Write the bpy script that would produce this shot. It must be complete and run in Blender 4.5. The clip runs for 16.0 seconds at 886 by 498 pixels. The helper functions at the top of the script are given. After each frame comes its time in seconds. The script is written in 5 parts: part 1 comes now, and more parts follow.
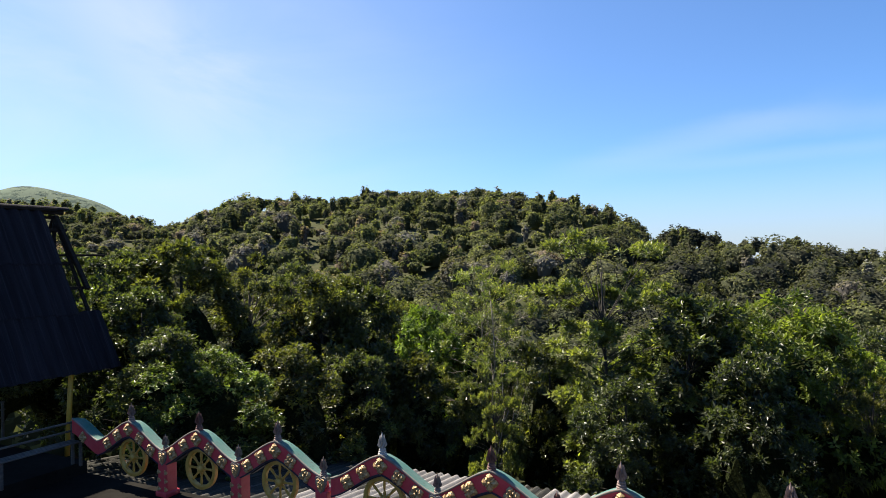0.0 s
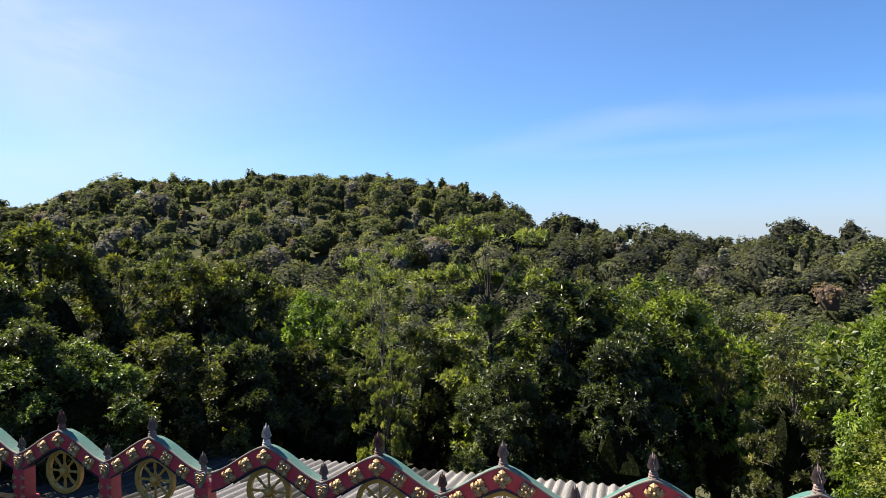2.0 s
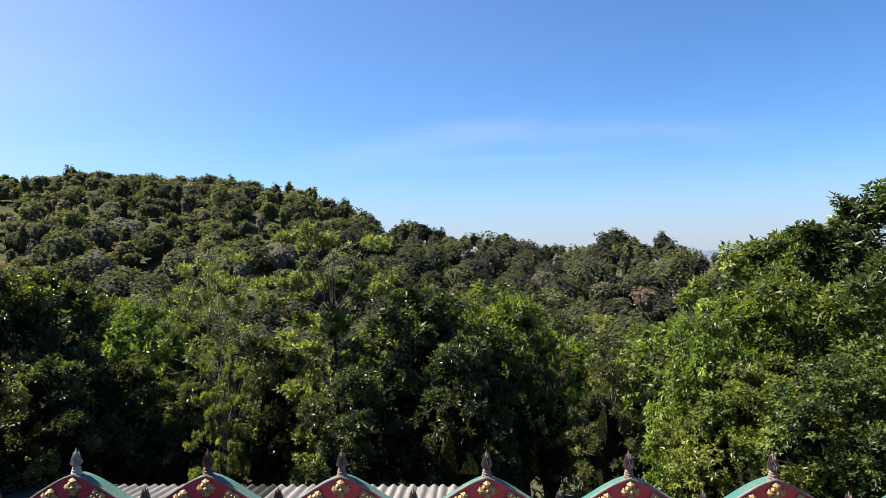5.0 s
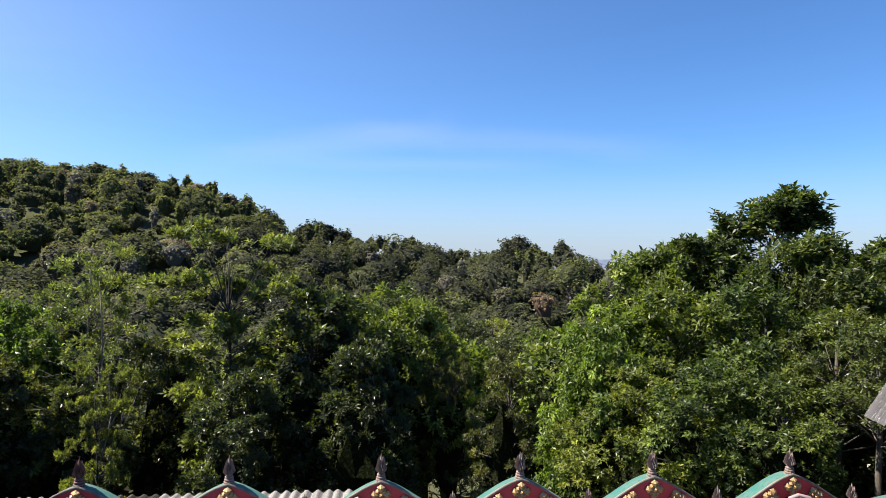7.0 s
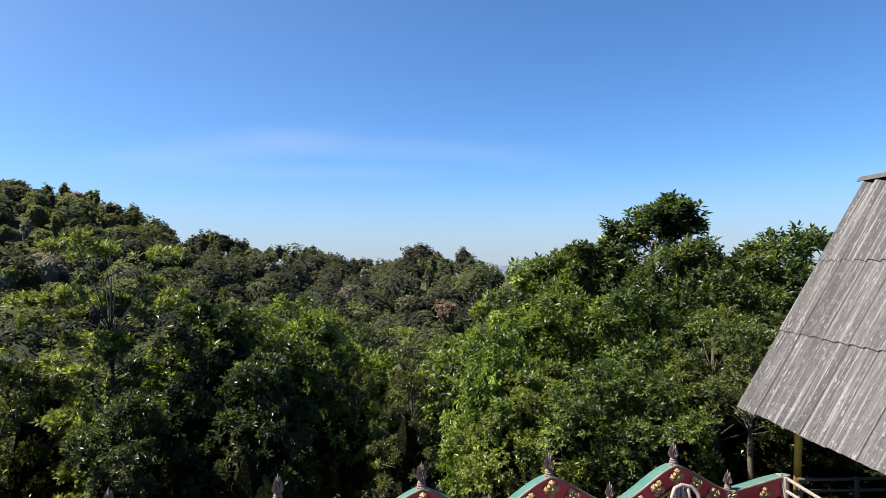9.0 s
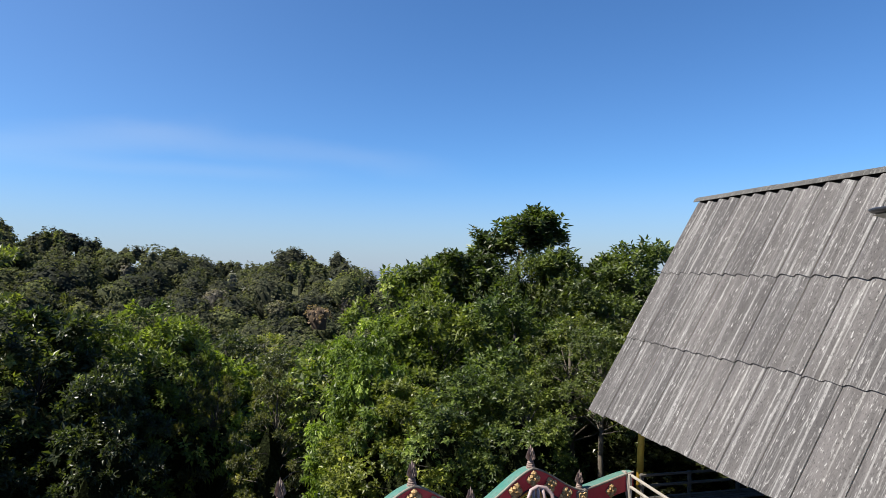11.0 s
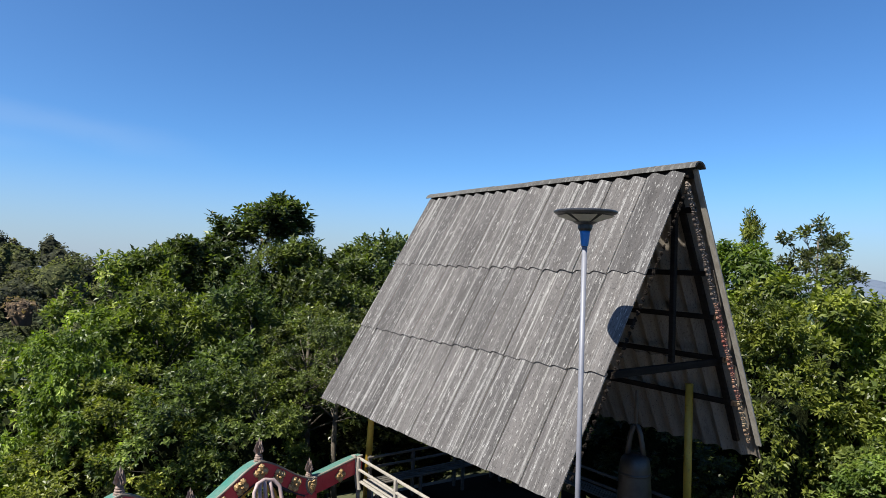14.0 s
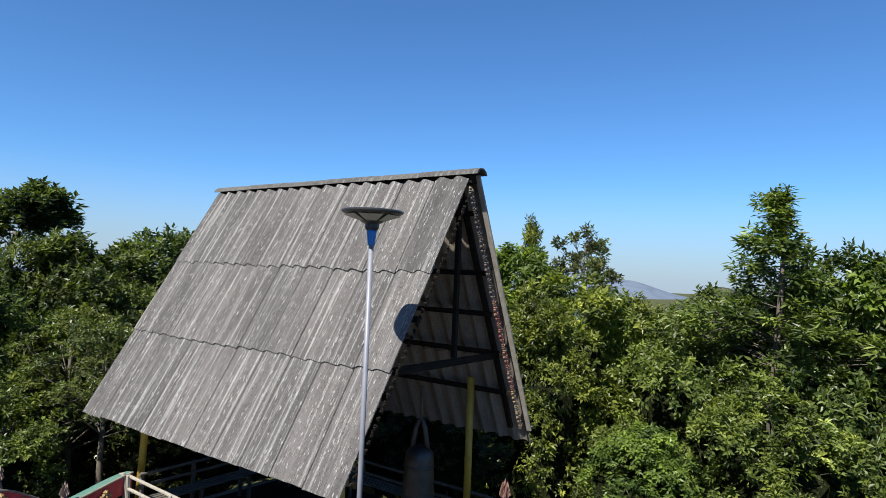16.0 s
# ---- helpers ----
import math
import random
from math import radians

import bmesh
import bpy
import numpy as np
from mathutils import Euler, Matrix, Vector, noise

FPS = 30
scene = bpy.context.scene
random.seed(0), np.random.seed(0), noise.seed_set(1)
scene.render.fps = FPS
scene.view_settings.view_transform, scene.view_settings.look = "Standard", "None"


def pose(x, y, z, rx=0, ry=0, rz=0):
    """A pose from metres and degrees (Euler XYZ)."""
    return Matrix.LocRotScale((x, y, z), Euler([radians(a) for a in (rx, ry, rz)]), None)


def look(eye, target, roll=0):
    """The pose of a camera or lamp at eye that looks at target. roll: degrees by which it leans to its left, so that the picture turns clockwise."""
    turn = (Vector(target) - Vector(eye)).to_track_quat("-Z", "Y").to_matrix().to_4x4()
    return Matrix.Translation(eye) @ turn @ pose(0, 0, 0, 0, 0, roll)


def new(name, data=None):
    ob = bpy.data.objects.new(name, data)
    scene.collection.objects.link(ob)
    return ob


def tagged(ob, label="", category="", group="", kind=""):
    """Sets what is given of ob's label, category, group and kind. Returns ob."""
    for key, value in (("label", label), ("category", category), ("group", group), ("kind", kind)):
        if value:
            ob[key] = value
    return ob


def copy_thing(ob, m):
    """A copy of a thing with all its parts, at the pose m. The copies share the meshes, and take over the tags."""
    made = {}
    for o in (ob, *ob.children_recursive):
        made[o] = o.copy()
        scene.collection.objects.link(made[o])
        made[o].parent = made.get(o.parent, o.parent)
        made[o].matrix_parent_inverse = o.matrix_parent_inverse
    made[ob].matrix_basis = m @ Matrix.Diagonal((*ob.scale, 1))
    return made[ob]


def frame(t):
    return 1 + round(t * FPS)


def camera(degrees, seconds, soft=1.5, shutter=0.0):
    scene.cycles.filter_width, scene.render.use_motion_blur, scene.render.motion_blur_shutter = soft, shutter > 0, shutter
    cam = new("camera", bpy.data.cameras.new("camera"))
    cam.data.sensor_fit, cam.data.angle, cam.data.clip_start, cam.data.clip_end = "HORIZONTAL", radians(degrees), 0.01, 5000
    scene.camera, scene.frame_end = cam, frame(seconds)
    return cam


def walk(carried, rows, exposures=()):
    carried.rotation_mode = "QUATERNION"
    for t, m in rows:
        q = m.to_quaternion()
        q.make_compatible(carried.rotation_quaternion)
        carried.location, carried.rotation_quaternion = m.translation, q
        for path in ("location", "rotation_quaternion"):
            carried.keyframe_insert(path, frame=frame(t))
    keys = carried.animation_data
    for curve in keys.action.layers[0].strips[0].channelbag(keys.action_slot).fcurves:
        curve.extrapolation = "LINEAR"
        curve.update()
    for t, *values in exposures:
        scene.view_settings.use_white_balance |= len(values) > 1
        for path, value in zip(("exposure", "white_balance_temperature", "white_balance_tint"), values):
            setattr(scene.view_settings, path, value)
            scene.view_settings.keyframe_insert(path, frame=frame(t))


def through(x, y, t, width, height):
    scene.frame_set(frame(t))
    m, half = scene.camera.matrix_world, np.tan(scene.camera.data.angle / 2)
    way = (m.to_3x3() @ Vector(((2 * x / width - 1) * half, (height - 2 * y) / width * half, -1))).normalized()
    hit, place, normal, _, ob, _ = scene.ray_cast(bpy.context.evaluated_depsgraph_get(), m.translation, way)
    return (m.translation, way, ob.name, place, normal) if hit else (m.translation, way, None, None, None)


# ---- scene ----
# camera and its walk: seconds, eye, then turn up from straight down, lean, heading
cam = camera(70.74, 16.0, soft=0.6)
PATH = [
    (0.0, 0.345, 0.214, 0.115, 91.21, 1.39, 0.04),
    (0.5, 0.358, 0.209, 0.115, 90.62, 1.79, -2.55),
    (1.0, 0.365, 0.209, 0.117, 90.50, 2.06, -5.15),
    (1.5, 0.369, 0.205, 0.117, 90.03, 1.66, -7.72),
    (2.0, 0.379, 0.207, 0.119, 89.68, 1.28, -9.98),
    (2.5, 0.398, 0.207, 0.120, 89.90, 0.78, -12.69),
    (3.0, 0.410, 0.217, 0.119, 89.92, 0.41, -14.79),
    (3.5, 0.428, 0.211, 0.116, 89.93, 0.23, -16.70),
    (4.0, 0.444, 0.201, 0.118, 89.66, 0.57, -19.11),
    (6.5, 0.537, 0.201, 0.114, 90.75, -0.23, -30.16),
    (7.0, 0.549, 0.207, 0.109, 90.27, -0.80, -32.33),
    (7.5, 0.568, 0.209, 0.112, 89.43, -0.36, -34.25),
    (8.0, 0.590, 0.216, 0.117, 89.74, 0.12, -35.91),
    (8.5, 0.602, 0.219, 0.119, 90.85, 0.16, -37.83),
    (9.0, 0.622, 0.207, 0.125, 91.06, 0.23, -41.21),
    (11.5, 0.724, 0.160, 0.169, 91.67, -0.92, -55.55),
    (12.0, 0.720, 0.142, 0.155, 91.76, -1.05, -58.70),
    (12.5, 0.752, 0.110, 0.148, 92.25, -1.03, -61.91),
    (13.0, 0.768, 0.085, 0.157, 92.08, -1.22, -66.69),
    (13.5, 0.802, 0.044, 0.124, 91.45, -1.29, -70.52),
    (14.0, 0.824, 0.001, 0.136, 91.33, -1.87, -75.15),
    (14.5, 0.842, -0.033, 0.137, 91.15, -1.94, -78.53),
    (15.0, 0.853, -0.072, 0.135, 91.31, -1.70, -82.92),
    (15.5, 0.875, -0.132, 0.132, 91.27, -2.33, -87.93),
    (16.0, 0.879, -0.146, 0.127, 92.02, -2.36, -92.95),
]
walk(cam, [(t, pose(*p)) for t, *p in PATH], [(0.0, 1.6, 6850, 10), (4.0, 1.52, 6700, 10), (8.0, 1.46, 6600, 9), (12.0, 1.2, 6450, 6), (16.0, 1.22, 6350, 5)])

# ---- world, sun, exposure ----
SUN_DIR = Vector((-0.504, 0.353, 0.788)).normalized()
sun_data = bpy.data.lights.new("sun", "SUN")
sun_data.energy, sun_data.angle, sun_data.color = 5.0, radians(0.55), (1.0, 0.93, 0.82)
sun = new("sun", sun_data)
sun.matrix_world = look((0, 0, 60), Vector((0, 0, 60)) - SUN_DIR)

world = bpy.data.worlds.new("sky")
scene.world = world
world.use_nodes = True
wn, wl = world.node_tree.nodes, world.node_tree.links
wn.clear()


def node(tree, kind, **values):
    n = tree.nodes.new(kind)
    for key, value in values.items():
        n.inputs[key.replace("_", " ")].default_value = value
    return n


def ramp(tree, stops):
    n = tree.nodes.new("ShaderNodeValToRGB")
    while len(n.color_ramp.elements) < len(stops):
        n.color_ramp.elements.new(0.5)
    for e, (at, col) in zip(n.color_ramp.elements, stops):
        e.position, e.color = at, (*col, 1) if len(col) == 3 else col
    return n


sky = wn.new("ShaderNodeTexSky")
sky.sky_type, sky.sun_disc = "NISHITA", False
sky.sun_elevation, sky.sun_rotation = math.asin(SUN_DIR.z), math.atan2(SUN_DIR.x, SUN_DIR.y) % (2 * math.pi)
sky.altitude, sky.air_density, sky.dust_density, sky.ozone_density = 1200, 1.0, 0.6, 4.0
coords = wn.new("ShaderNodeTexCoord")
# thin cirrus: streaks stretched along one heading
spin = wn.new("ShaderNodeMapping")
spin.inputs["Rotation"].default_value = (0.0, 0.3, 0.35)
spin.inputs["Scale"].default_value = (1.0, 1.4, 4.2)
wl.new(coords.outputs["Generated"], spin.inputs["Vector"])
wisps = node(world.node_tree, "ShaderNodeTexNoise", Scale=1.5, Detail=7.0, Roughness=0.58, Distortion=0.7)
wl.new(spin.outputs[0], wisps.inputs["Vector"])
wisp_cut = ramp(world.node_tree, [(0.36, (0, 0, 0)), (0.74, (1, 1, 1))])
wl.new(wisps.outputs["Fac"], wisp_cut.inputs[0])


def veil_over(heading, rise, reach, squash):
    """How far a direction lies within a bank of high cloud about a heading and a rise."""
    h, r = radians(heading), radians(rise)
    middle = Vector((math.sin(h) * math.cos(r), math.cos(h) * math.cos(r), math.sin(r)))
    away = wn.new("ShaderNodeVectorMath")
    away.operation = "SUBTRACT"
    wl.new(coords.outputs["Generated"], away.inputs[0])
    away.inputs[1].default_value = middle
    tall = wn.new("ShaderNodeVectorMath")
    tall.operation = "MULTIPLY"
    tall.inputs[1].default_value = (1, 1, squash)
    wl.new(away.outputs[0], tall.inputs[0])
    size = wn.new("ShaderNodeVectorMath")
    size.operation = "LENGTH"
    wl.new(tall.outputs[0], size.inputs[0])
    fade = wn.new("ShaderNodeMapRange")
    fade.interpolation_type = "SMOOTHSTEP"
    fade.inputs[1].default_value, fade.inputs[2].default_value = reach, 0.0
    wl.new(size.outputs["Value"], fade.inputs[0])
    return fade.outputs[0]


def sky_way(heading, rise):
    h, r = radians(heading), radians(rise)
    return Vector((math.sin(h) * math.cos(r), math.cos(h) * math.cos(r), math.sin(r)))


def math_node(kind, a, b):
    n = wn.new("ShaderNodeMath")
    n.operation = kind
    for k, v in enumerate((a, b)):
        if isinstance(v, (int, float)):
            n.inputs[k].default_value = v
        else:
            wl.new(v, n.inputs[k])
    return n.outputs[0]


def streak(start, end, width, strength):
    """A long thin cloud between two directions of heading and rise, width in radians."""
    a, b = sky_way(*start), sky_way(*end)
    across = wn.new("ShaderNodeVectorMath")
    across.operation = "DOT_PRODUCT"
    wl.new(coords.outputs["Generated"], across.inputs[0])
    across.inputs[1].default_value = a.cross(b).normalized()
    off = math_node("ADD", across.outputs["Value"], math_node("MULTIPLY", math_node("SUBTRACT", wisps.outputs["Fac"], 0.5), width * 2.2))
    side = wn.new("ShaderNodeMapRange")
    side.interpolation_type = "SMOOTHSTEP"
    side.inputs[1].default_value, side.inputs[2].default_value = width, 0.0
    wl.new(math_node("ABSOLUTE", off, 0.0), side.inputs[0])
    away = wn.new("ShaderNodeVectorMath")
    away.operation = "DISTANCE"
    wl.new(coords.outputs["Generated"], away.inputs[0])
    away.inputs[1].default_value = ((a + b) / 2).normalized()
    along = wn.new("ShaderNodeMapRange")
    along.interpolation_type = "SMOOTHSTEP"
    half = (a - b).length / 2
    along.inputs[1].default_value, along.inputs[2].default_value = half * 1.25, half * 0.35
    wl.new(away.outputs["Value"], along.inputs[0])
    return math_node("MULTIPLY", math_node("MULTIPLY", side.outputs[0], along.outputs[0]), strength)


mottled = math_node("ADD", math_node("MULTIPLY", wisp_cut.outputs[0], 0.4), 0.34)
cover = math_node("ADD", math_node("MULTIPLY", mottled, veil_over(-33, 12, 0.8, 1.0)), math_node("MULTIPLY", veil_over(0, 22, 0.95, 1.2), 0.09))
for ends in (((-34, 29), (-17, 7), 0.1, 0.26), ((10, 7.4), (33, 11.2), 0.036, 0.17), ((24, 10.6), (54, 8.6), 0.03, 0.13), ((15, 7.4), (43, 8.0), 0.018, 0.12)):
    cover = math_node("ADD", cover, streak(*ends))
both = math_node("MINIMUM", cover, 1.0).node
amount = wn.new("ShaderNodeMath")
amount.operation = "MULTIPLY"
amount.inputs[1].default_value = 0.8
wl.new(both.outputs[0], amount.inputs[0])
veil = wn.new("ShaderNodeMix")
veil.data_type = "RGBA"
wl.new(amount.outputs[0], veil.inputs["Factor"])
clear = wn.new("ShaderNodeMix")
clear.data_type, clear.blend_type = "RGBA", "MULTIPLY"
clear.inputs["Factor"].default_value = 1.0
clear.inputs["B"].default_value = (0.635, 0.94, 1.25, 1)
wl.new(sky.outputs[0], clear.inputs["A"])
wl.new(clear.outputs["Result"], veil.inputs["A"])
veil.inputs["B"].default_value = (5.0, 5.6, 6.8, 1)
backing = node(world.node_tree, "ShaderNodeBackground", Strength=0.056)
split = wn.new("ShaderNodeSeparateXYZ")
wl.new(coords.outputs["Generated"], split.inputs[0])
low = wn.new("ShaderNodeMapRange")
low.interpolation_type = "SMOOTHSTEP"
low.inputs[1].default_value, low.inputs[2].default_value, low.inputs[3].default_value, low.inputs[4].default_value = 0.16, -0.02, 0.0, 0.78
wl.new(split.outputs["Z"], low.inputs[0])
haze = wn.new("ShaderNodeMix")
haze.data_type = "RGBA"
wl.new(low.outputs[0], haze.inputs["Factor"])
wl.new(veil.outputs["Result"], haze.inputs["A"])
haze.inputs["B"].default_value = (3.5, 3.85, 4.75, 1)
wl.new(haze.outputs["Result"], backing.inputs["Color"])
wout = wn.new("ShaderNodeOutputWorld")
wl.new(backing.outputs[0], wout.inputs[0])


# ---- materials ----
def material(name):
    m = bpy.data.materials.new(name)
    m.use_nodes = True
    t = m.node_tree
    return m, t, t.nodes["Principled BSDF"]


def mixed(t, fac, a, b, mode="MIX"):
    n = t.nodes.new("ShaderNodeMix")
    n.data_type, n.blend_type = "RGBA", mode
    for key, v in (("Factor", fac), ("A", a), ("B", b)):
        if isinstance(v, (int, float)):
            n.inputs[key].default_value = v
        elif isinstance(v, tuple):
            n.inputs[key].default_value = (*v, 1)
        else:
            t.links.new(v, n.inputs[key])
    return n.outputs["Result"]


def noise_of(t, scale, detail=4.0, rough=0.55, stretch=None, space="Object"):
    tc = t.nodes.new("ShaderNodeTexCoord")
    n = node(t, "ShaderNodeTexNoise", Scale=scale, Detail=detail, Roughness=rough)
    if stretch:
        mp = t.nodes.new("ShaderNodeMapping")
        mp.inputs["Scale"].default_value = stretch
        t.links.new(tc.outputs[space], mp.inputs[0])
        t.links.new(mp.outputs[0], n.inputs["Vector"])
    else:
        t.links.new(tc.outputs[space], n.inputs["Vector"])
    return n.outputs["Fac"]


def cut(t, value, lo, hi):
    n = t.nodes.new("ShaderNodeMapRange")
    n.inputs[1].default_value, n.inputs[2].default_value = lo, hi
    t.links.new(value, n.inputs[0])
    return n.outputs[0]


def relief(t, shader, value, strength, distance):
    b = node(t, "ShaderNodeBump", Strength=strength, Distance=distance)
    t.links.new(value, b.inputs["Height"])
    t.links.new(b.outputs[0], shader.inputs["Normal"])


def worn(name, base, other, scale=6.0, rough=0.7, metal=0.0, bump=0.3, dist=0.004, grime=(0.05, 0.045, 0.04), dirt=0.45, stretch=None):
    """A surface with two tones, grime patches and fine relief."""
    m, t, s = material(name)
    big = cut(t, noise_of(t, scale, 5, 0.6, stretch), 0.35, 0.68)
    fine = noise_of(t, scale * 9, 4, 0.6, stretch)
    c = mixed(t, big, base, other)
    c = mixed(t, cut(t, fine, 0.56, 0.72), c, grime)
    blend = mixed(t, dirt, mixed(t, big, base, other), c)
    t.links.new(blend, s.inputs["Base Color"])
    s.inputs["Roughness"].default_value, s.inputs["Metallic"].default_value = rough, metal
    relief(t, s, fine, bump, dist)
    return m


def leaf_material(name, dark, light, young, gloss=0.42, through=0.35, shine=0.45):
    """Leaves: each whorl and each leaf its own tone, each tree its own tint, light through the blade."""
    m, t, s = material(name)
    geo, info = t.nodes.new("ShaderNodeNewGeometry"), t.nodes.new("ShaderNodeObjectInfo")
    at = t.nodes.new("ShaderNodeAttribute")
    at.attribute_name = "tint"
    tone = at.outputs["Fac"]
    blend = t.nodes.new("ShaderNodeMix")
    blend.inputs[0].default_value = 0.35
    t.links.new(tone, blend.inputs[2])
    t.links.new(geo.outputs["Random Per Island"], blend.inputs[3])
    c = mixed(t, cut(t, blend.outputs[0], 0.12, 0.88), dark, light)
    c = mixed(t, cut(t, tone, 0.84, 0.93), c, young)
    c = mixed(t, cut(t, info.outputs["Random"], 0.1, 1.0), mixed(t, 1.0, c, (0.78, 0.88, 0.95), "MULTIPLY"), mixed(t, 1.0, c, (1.16, 1.1, 0.85), "MULTIPLY"))
    patchy = cut(t, noise_of(t, 1.6, 3), 0.42, 0.58)
    c = mixed(t, patchy, mixed(t, 1.0, c, (0.6, 0.66, 0.68), "MULTIPLY"), mixed(t, 1.0, c, (1.25, 1.22, 1.05), "MULTIPLY"))
    t.links.new(c, s.inputs["Base Color"])
    s.inputs["Roughness"].default_value = gloss
    s.inputs["Specular IOR Level"].default_value = shine
    tr = t.nodes.new("ShaderNodeBsdfTranslucent")
    t.links.new(mixed(t, 1.0, c, (1.7, 1.9, 0.55), "MULTIPLY"), tr.inputs["Color"])
    mix = t.nodes.new("ShaderNodeMixShader")
    mix.inputs[0].default_value = through
    t.links.new(s.outputs[0], mix.inputs[1])
    t.links.new(tr.outputs[0], mix.inputs[2])
    t.links.new(mix.outputs[0], t.nodes["Material Output"].inputs["Surface"])
    return m


LEAF_DARK = leaf_material("leaf_glossy_dark", (0.023, 0.026, 0.012), (0.098, 0.104, 0.042), (0.178, 0.186, 0.06), 0.36, 0.44, 0.48)
LEAF_BRIGHT = leaf_material("leaf_bright", (0.026, 0.040, 0.009), (0.2, 0.247, 0.05), (0.29, 0.335, 0.08), 0.42, 0.4, 0.3)
LEAF_FINE = leaf_material("leaf_fine", (0.032, 0.036, 0.019), (0.116, 0.117, 0.053), (0.196, 0.179, 0.083), 0.44, 0.4)
LEAF_YOUNG = leaf_material("leaf_yellow_green", (0.044, 0.052, 0.022), (0.212, 0.224, 0.086), (0.292, 0.274, 0.114), 0.44, 0.4)
LEAF_LONG = leaf_material("leaf_long", (0.016, 0.025, 0.008), (0.178, 0.205, 0.05), (0.305, 0.325, 0.1), 0.42, 0.35, 0.32)
LEAF_OLIVE = leaf_material("leaf_olive", (0.016, 0.022, 0.009), (0.115, 0.138, 0.044), (0.225, 0.252, 0.1), 0.42, 0.36, 0.34)
BARK = worn("bark", (0.0605, 0.0484, 0.0363), (0.121, 0.1028, 0.0847), 5, 0.9, 0, 0.6, 0.01, stretch=(4, 4, 1))
BARK_DARK = worn("dark_bark", (0.0212, 0.0181, 0.0151), (0.0423, 0.0363, 0.0302), 5, 0.95, 0, 0.6, 0.01, stretch=(4, 4, 1))
BARK_PALE = worn("pale_bark", (0.1572, 0.1331, 0.1028), (0.2419, 0.2177, 0.1814), 5, 0.85, 0, 0.5, 0.008, stretch=(4, 4, 1))


def wood_material():
    """Distant crowns: a tone for each tree from its tint, clumped light and dark leaves; 1 is added to the tint of the
    bodies inside, which are darkened as shade.
    """
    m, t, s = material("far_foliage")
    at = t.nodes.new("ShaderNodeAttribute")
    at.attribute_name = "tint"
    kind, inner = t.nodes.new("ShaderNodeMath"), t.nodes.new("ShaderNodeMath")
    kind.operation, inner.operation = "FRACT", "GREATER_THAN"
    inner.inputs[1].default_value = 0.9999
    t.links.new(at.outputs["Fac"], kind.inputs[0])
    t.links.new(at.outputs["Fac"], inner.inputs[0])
    # leaf tints greyed and blued to stand in for haze
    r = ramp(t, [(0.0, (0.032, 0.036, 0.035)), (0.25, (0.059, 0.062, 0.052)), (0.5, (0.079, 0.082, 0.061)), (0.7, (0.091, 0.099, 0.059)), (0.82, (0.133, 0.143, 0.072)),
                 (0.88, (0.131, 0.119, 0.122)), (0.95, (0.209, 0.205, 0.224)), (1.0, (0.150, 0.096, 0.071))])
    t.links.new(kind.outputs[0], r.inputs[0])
    each = t.nodes.new("ShaderNodeNewGeometry").outputs["Random Per Island"]
    fleck = noise_of(t, 0.8, 4, 0.6)
    c = mixed(t, cut(t, each, 0.0, 1.0), mixed(t, 1.0, r.outputs[0], (0.5, 0.53, 0.5), "MULTIPLY"), mixed(t, 1.0, r.outputs[0], (1.45, 1.42, 1.2), "MULTIPLY"))
    c = mixed(t, cut(t, fleck, 0.35, 0.65), mixed(t, 1.0, c, (0.78, 0.84, 0.9), "MULTIPLY"), mixed(t, 1.0, c, (1.18, 1.12, 0.92), "MULTIPLY"))
    # the inner bodies' colour is multiplied down to stand for crown shade
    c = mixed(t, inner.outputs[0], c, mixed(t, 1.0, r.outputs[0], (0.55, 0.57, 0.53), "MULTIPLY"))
    t.links.new(c, s.inputs["Base Color"])
    s.inputs["Roughness"].default_value, s.inputs["Specular IOR Level"].default_value = 0.8, 0.05
    tr = t.nodes.new("ShaderNodeBsdfTranslucent")
    t.links.new(mixed(t, 1.0, c, (1.35, 1.45, 0.7), "MULTIPLY"), tr.inputs["Color"])
    mix = t.nodes.new("ShaderNodeMixShader")
    mix.inputs[0].default_value = 0.4
    t.links.new(s.outputs[0], mix.inputs[1])
    t.links.new(tr.outputs[0], mix.inputs[2])
    t.links.new(mix.outputs[0], t.nodes["Material Output"].inputs["Surface"])
    return m


FAR_LEAF = wood_material()


def ground_material():
    m, t, s = material("hill_ground")
    a = cut(t, noise_of(t, 0.08, 6), 0.35, 0.65)
    b = cut(t, noise_of(t, 1.3, 5), 0.3, 0.7)
    c = mixed(t, a, (0.0363, 0.0454, 0.0242), (0.0575, 0.0635, 0.0363))
    c = mixed(t, b, c, mixed(t, 0.5, c, (0.1, 0.09, 0.055)))
    t.links.new(c, s.inputs["Base Color"])
    s.inputs["Roughness"].default_value, s.inputs["Specular IOR Level"].default_value = 0.95, 0.0
    relief(t, s, noise_of(t, 0.6, 6), 0.8, 0.4)
    return m


GROUND = ground_material()
RED = worn("red_paint", (0.45, 0.022, 0.036), (0.5, 0.05, 0.062), 5, 0.5, 0, 0.25, 0.003, (0.12, 0.02, 0.02), 0.4)
TEAL = worn("teal_paint", (0.016, 0.115, 0.095), (0.075, 0.135, 0.115), 3.2, 0.85, 0, 0.3, 0.003, (0.03, 0.035, 0.03), 1.0)
EDGE = worn("weathered_white", (0.121, 0.1028, 0.0847), (0.2298, 0.1935, 0.1633), 7, 0.8, 0, 0.3, 0.003, (0.0726, 0.0665, 0.0605), 0.6)
GOLD = worn("gold_paint", (0.3, 0.165, 0.055), (0.54, 0.38, 0.19), 38, 0.42, 0.3, 0.8, 0.005, (0.045, 0.02, 0.012), 1.0)
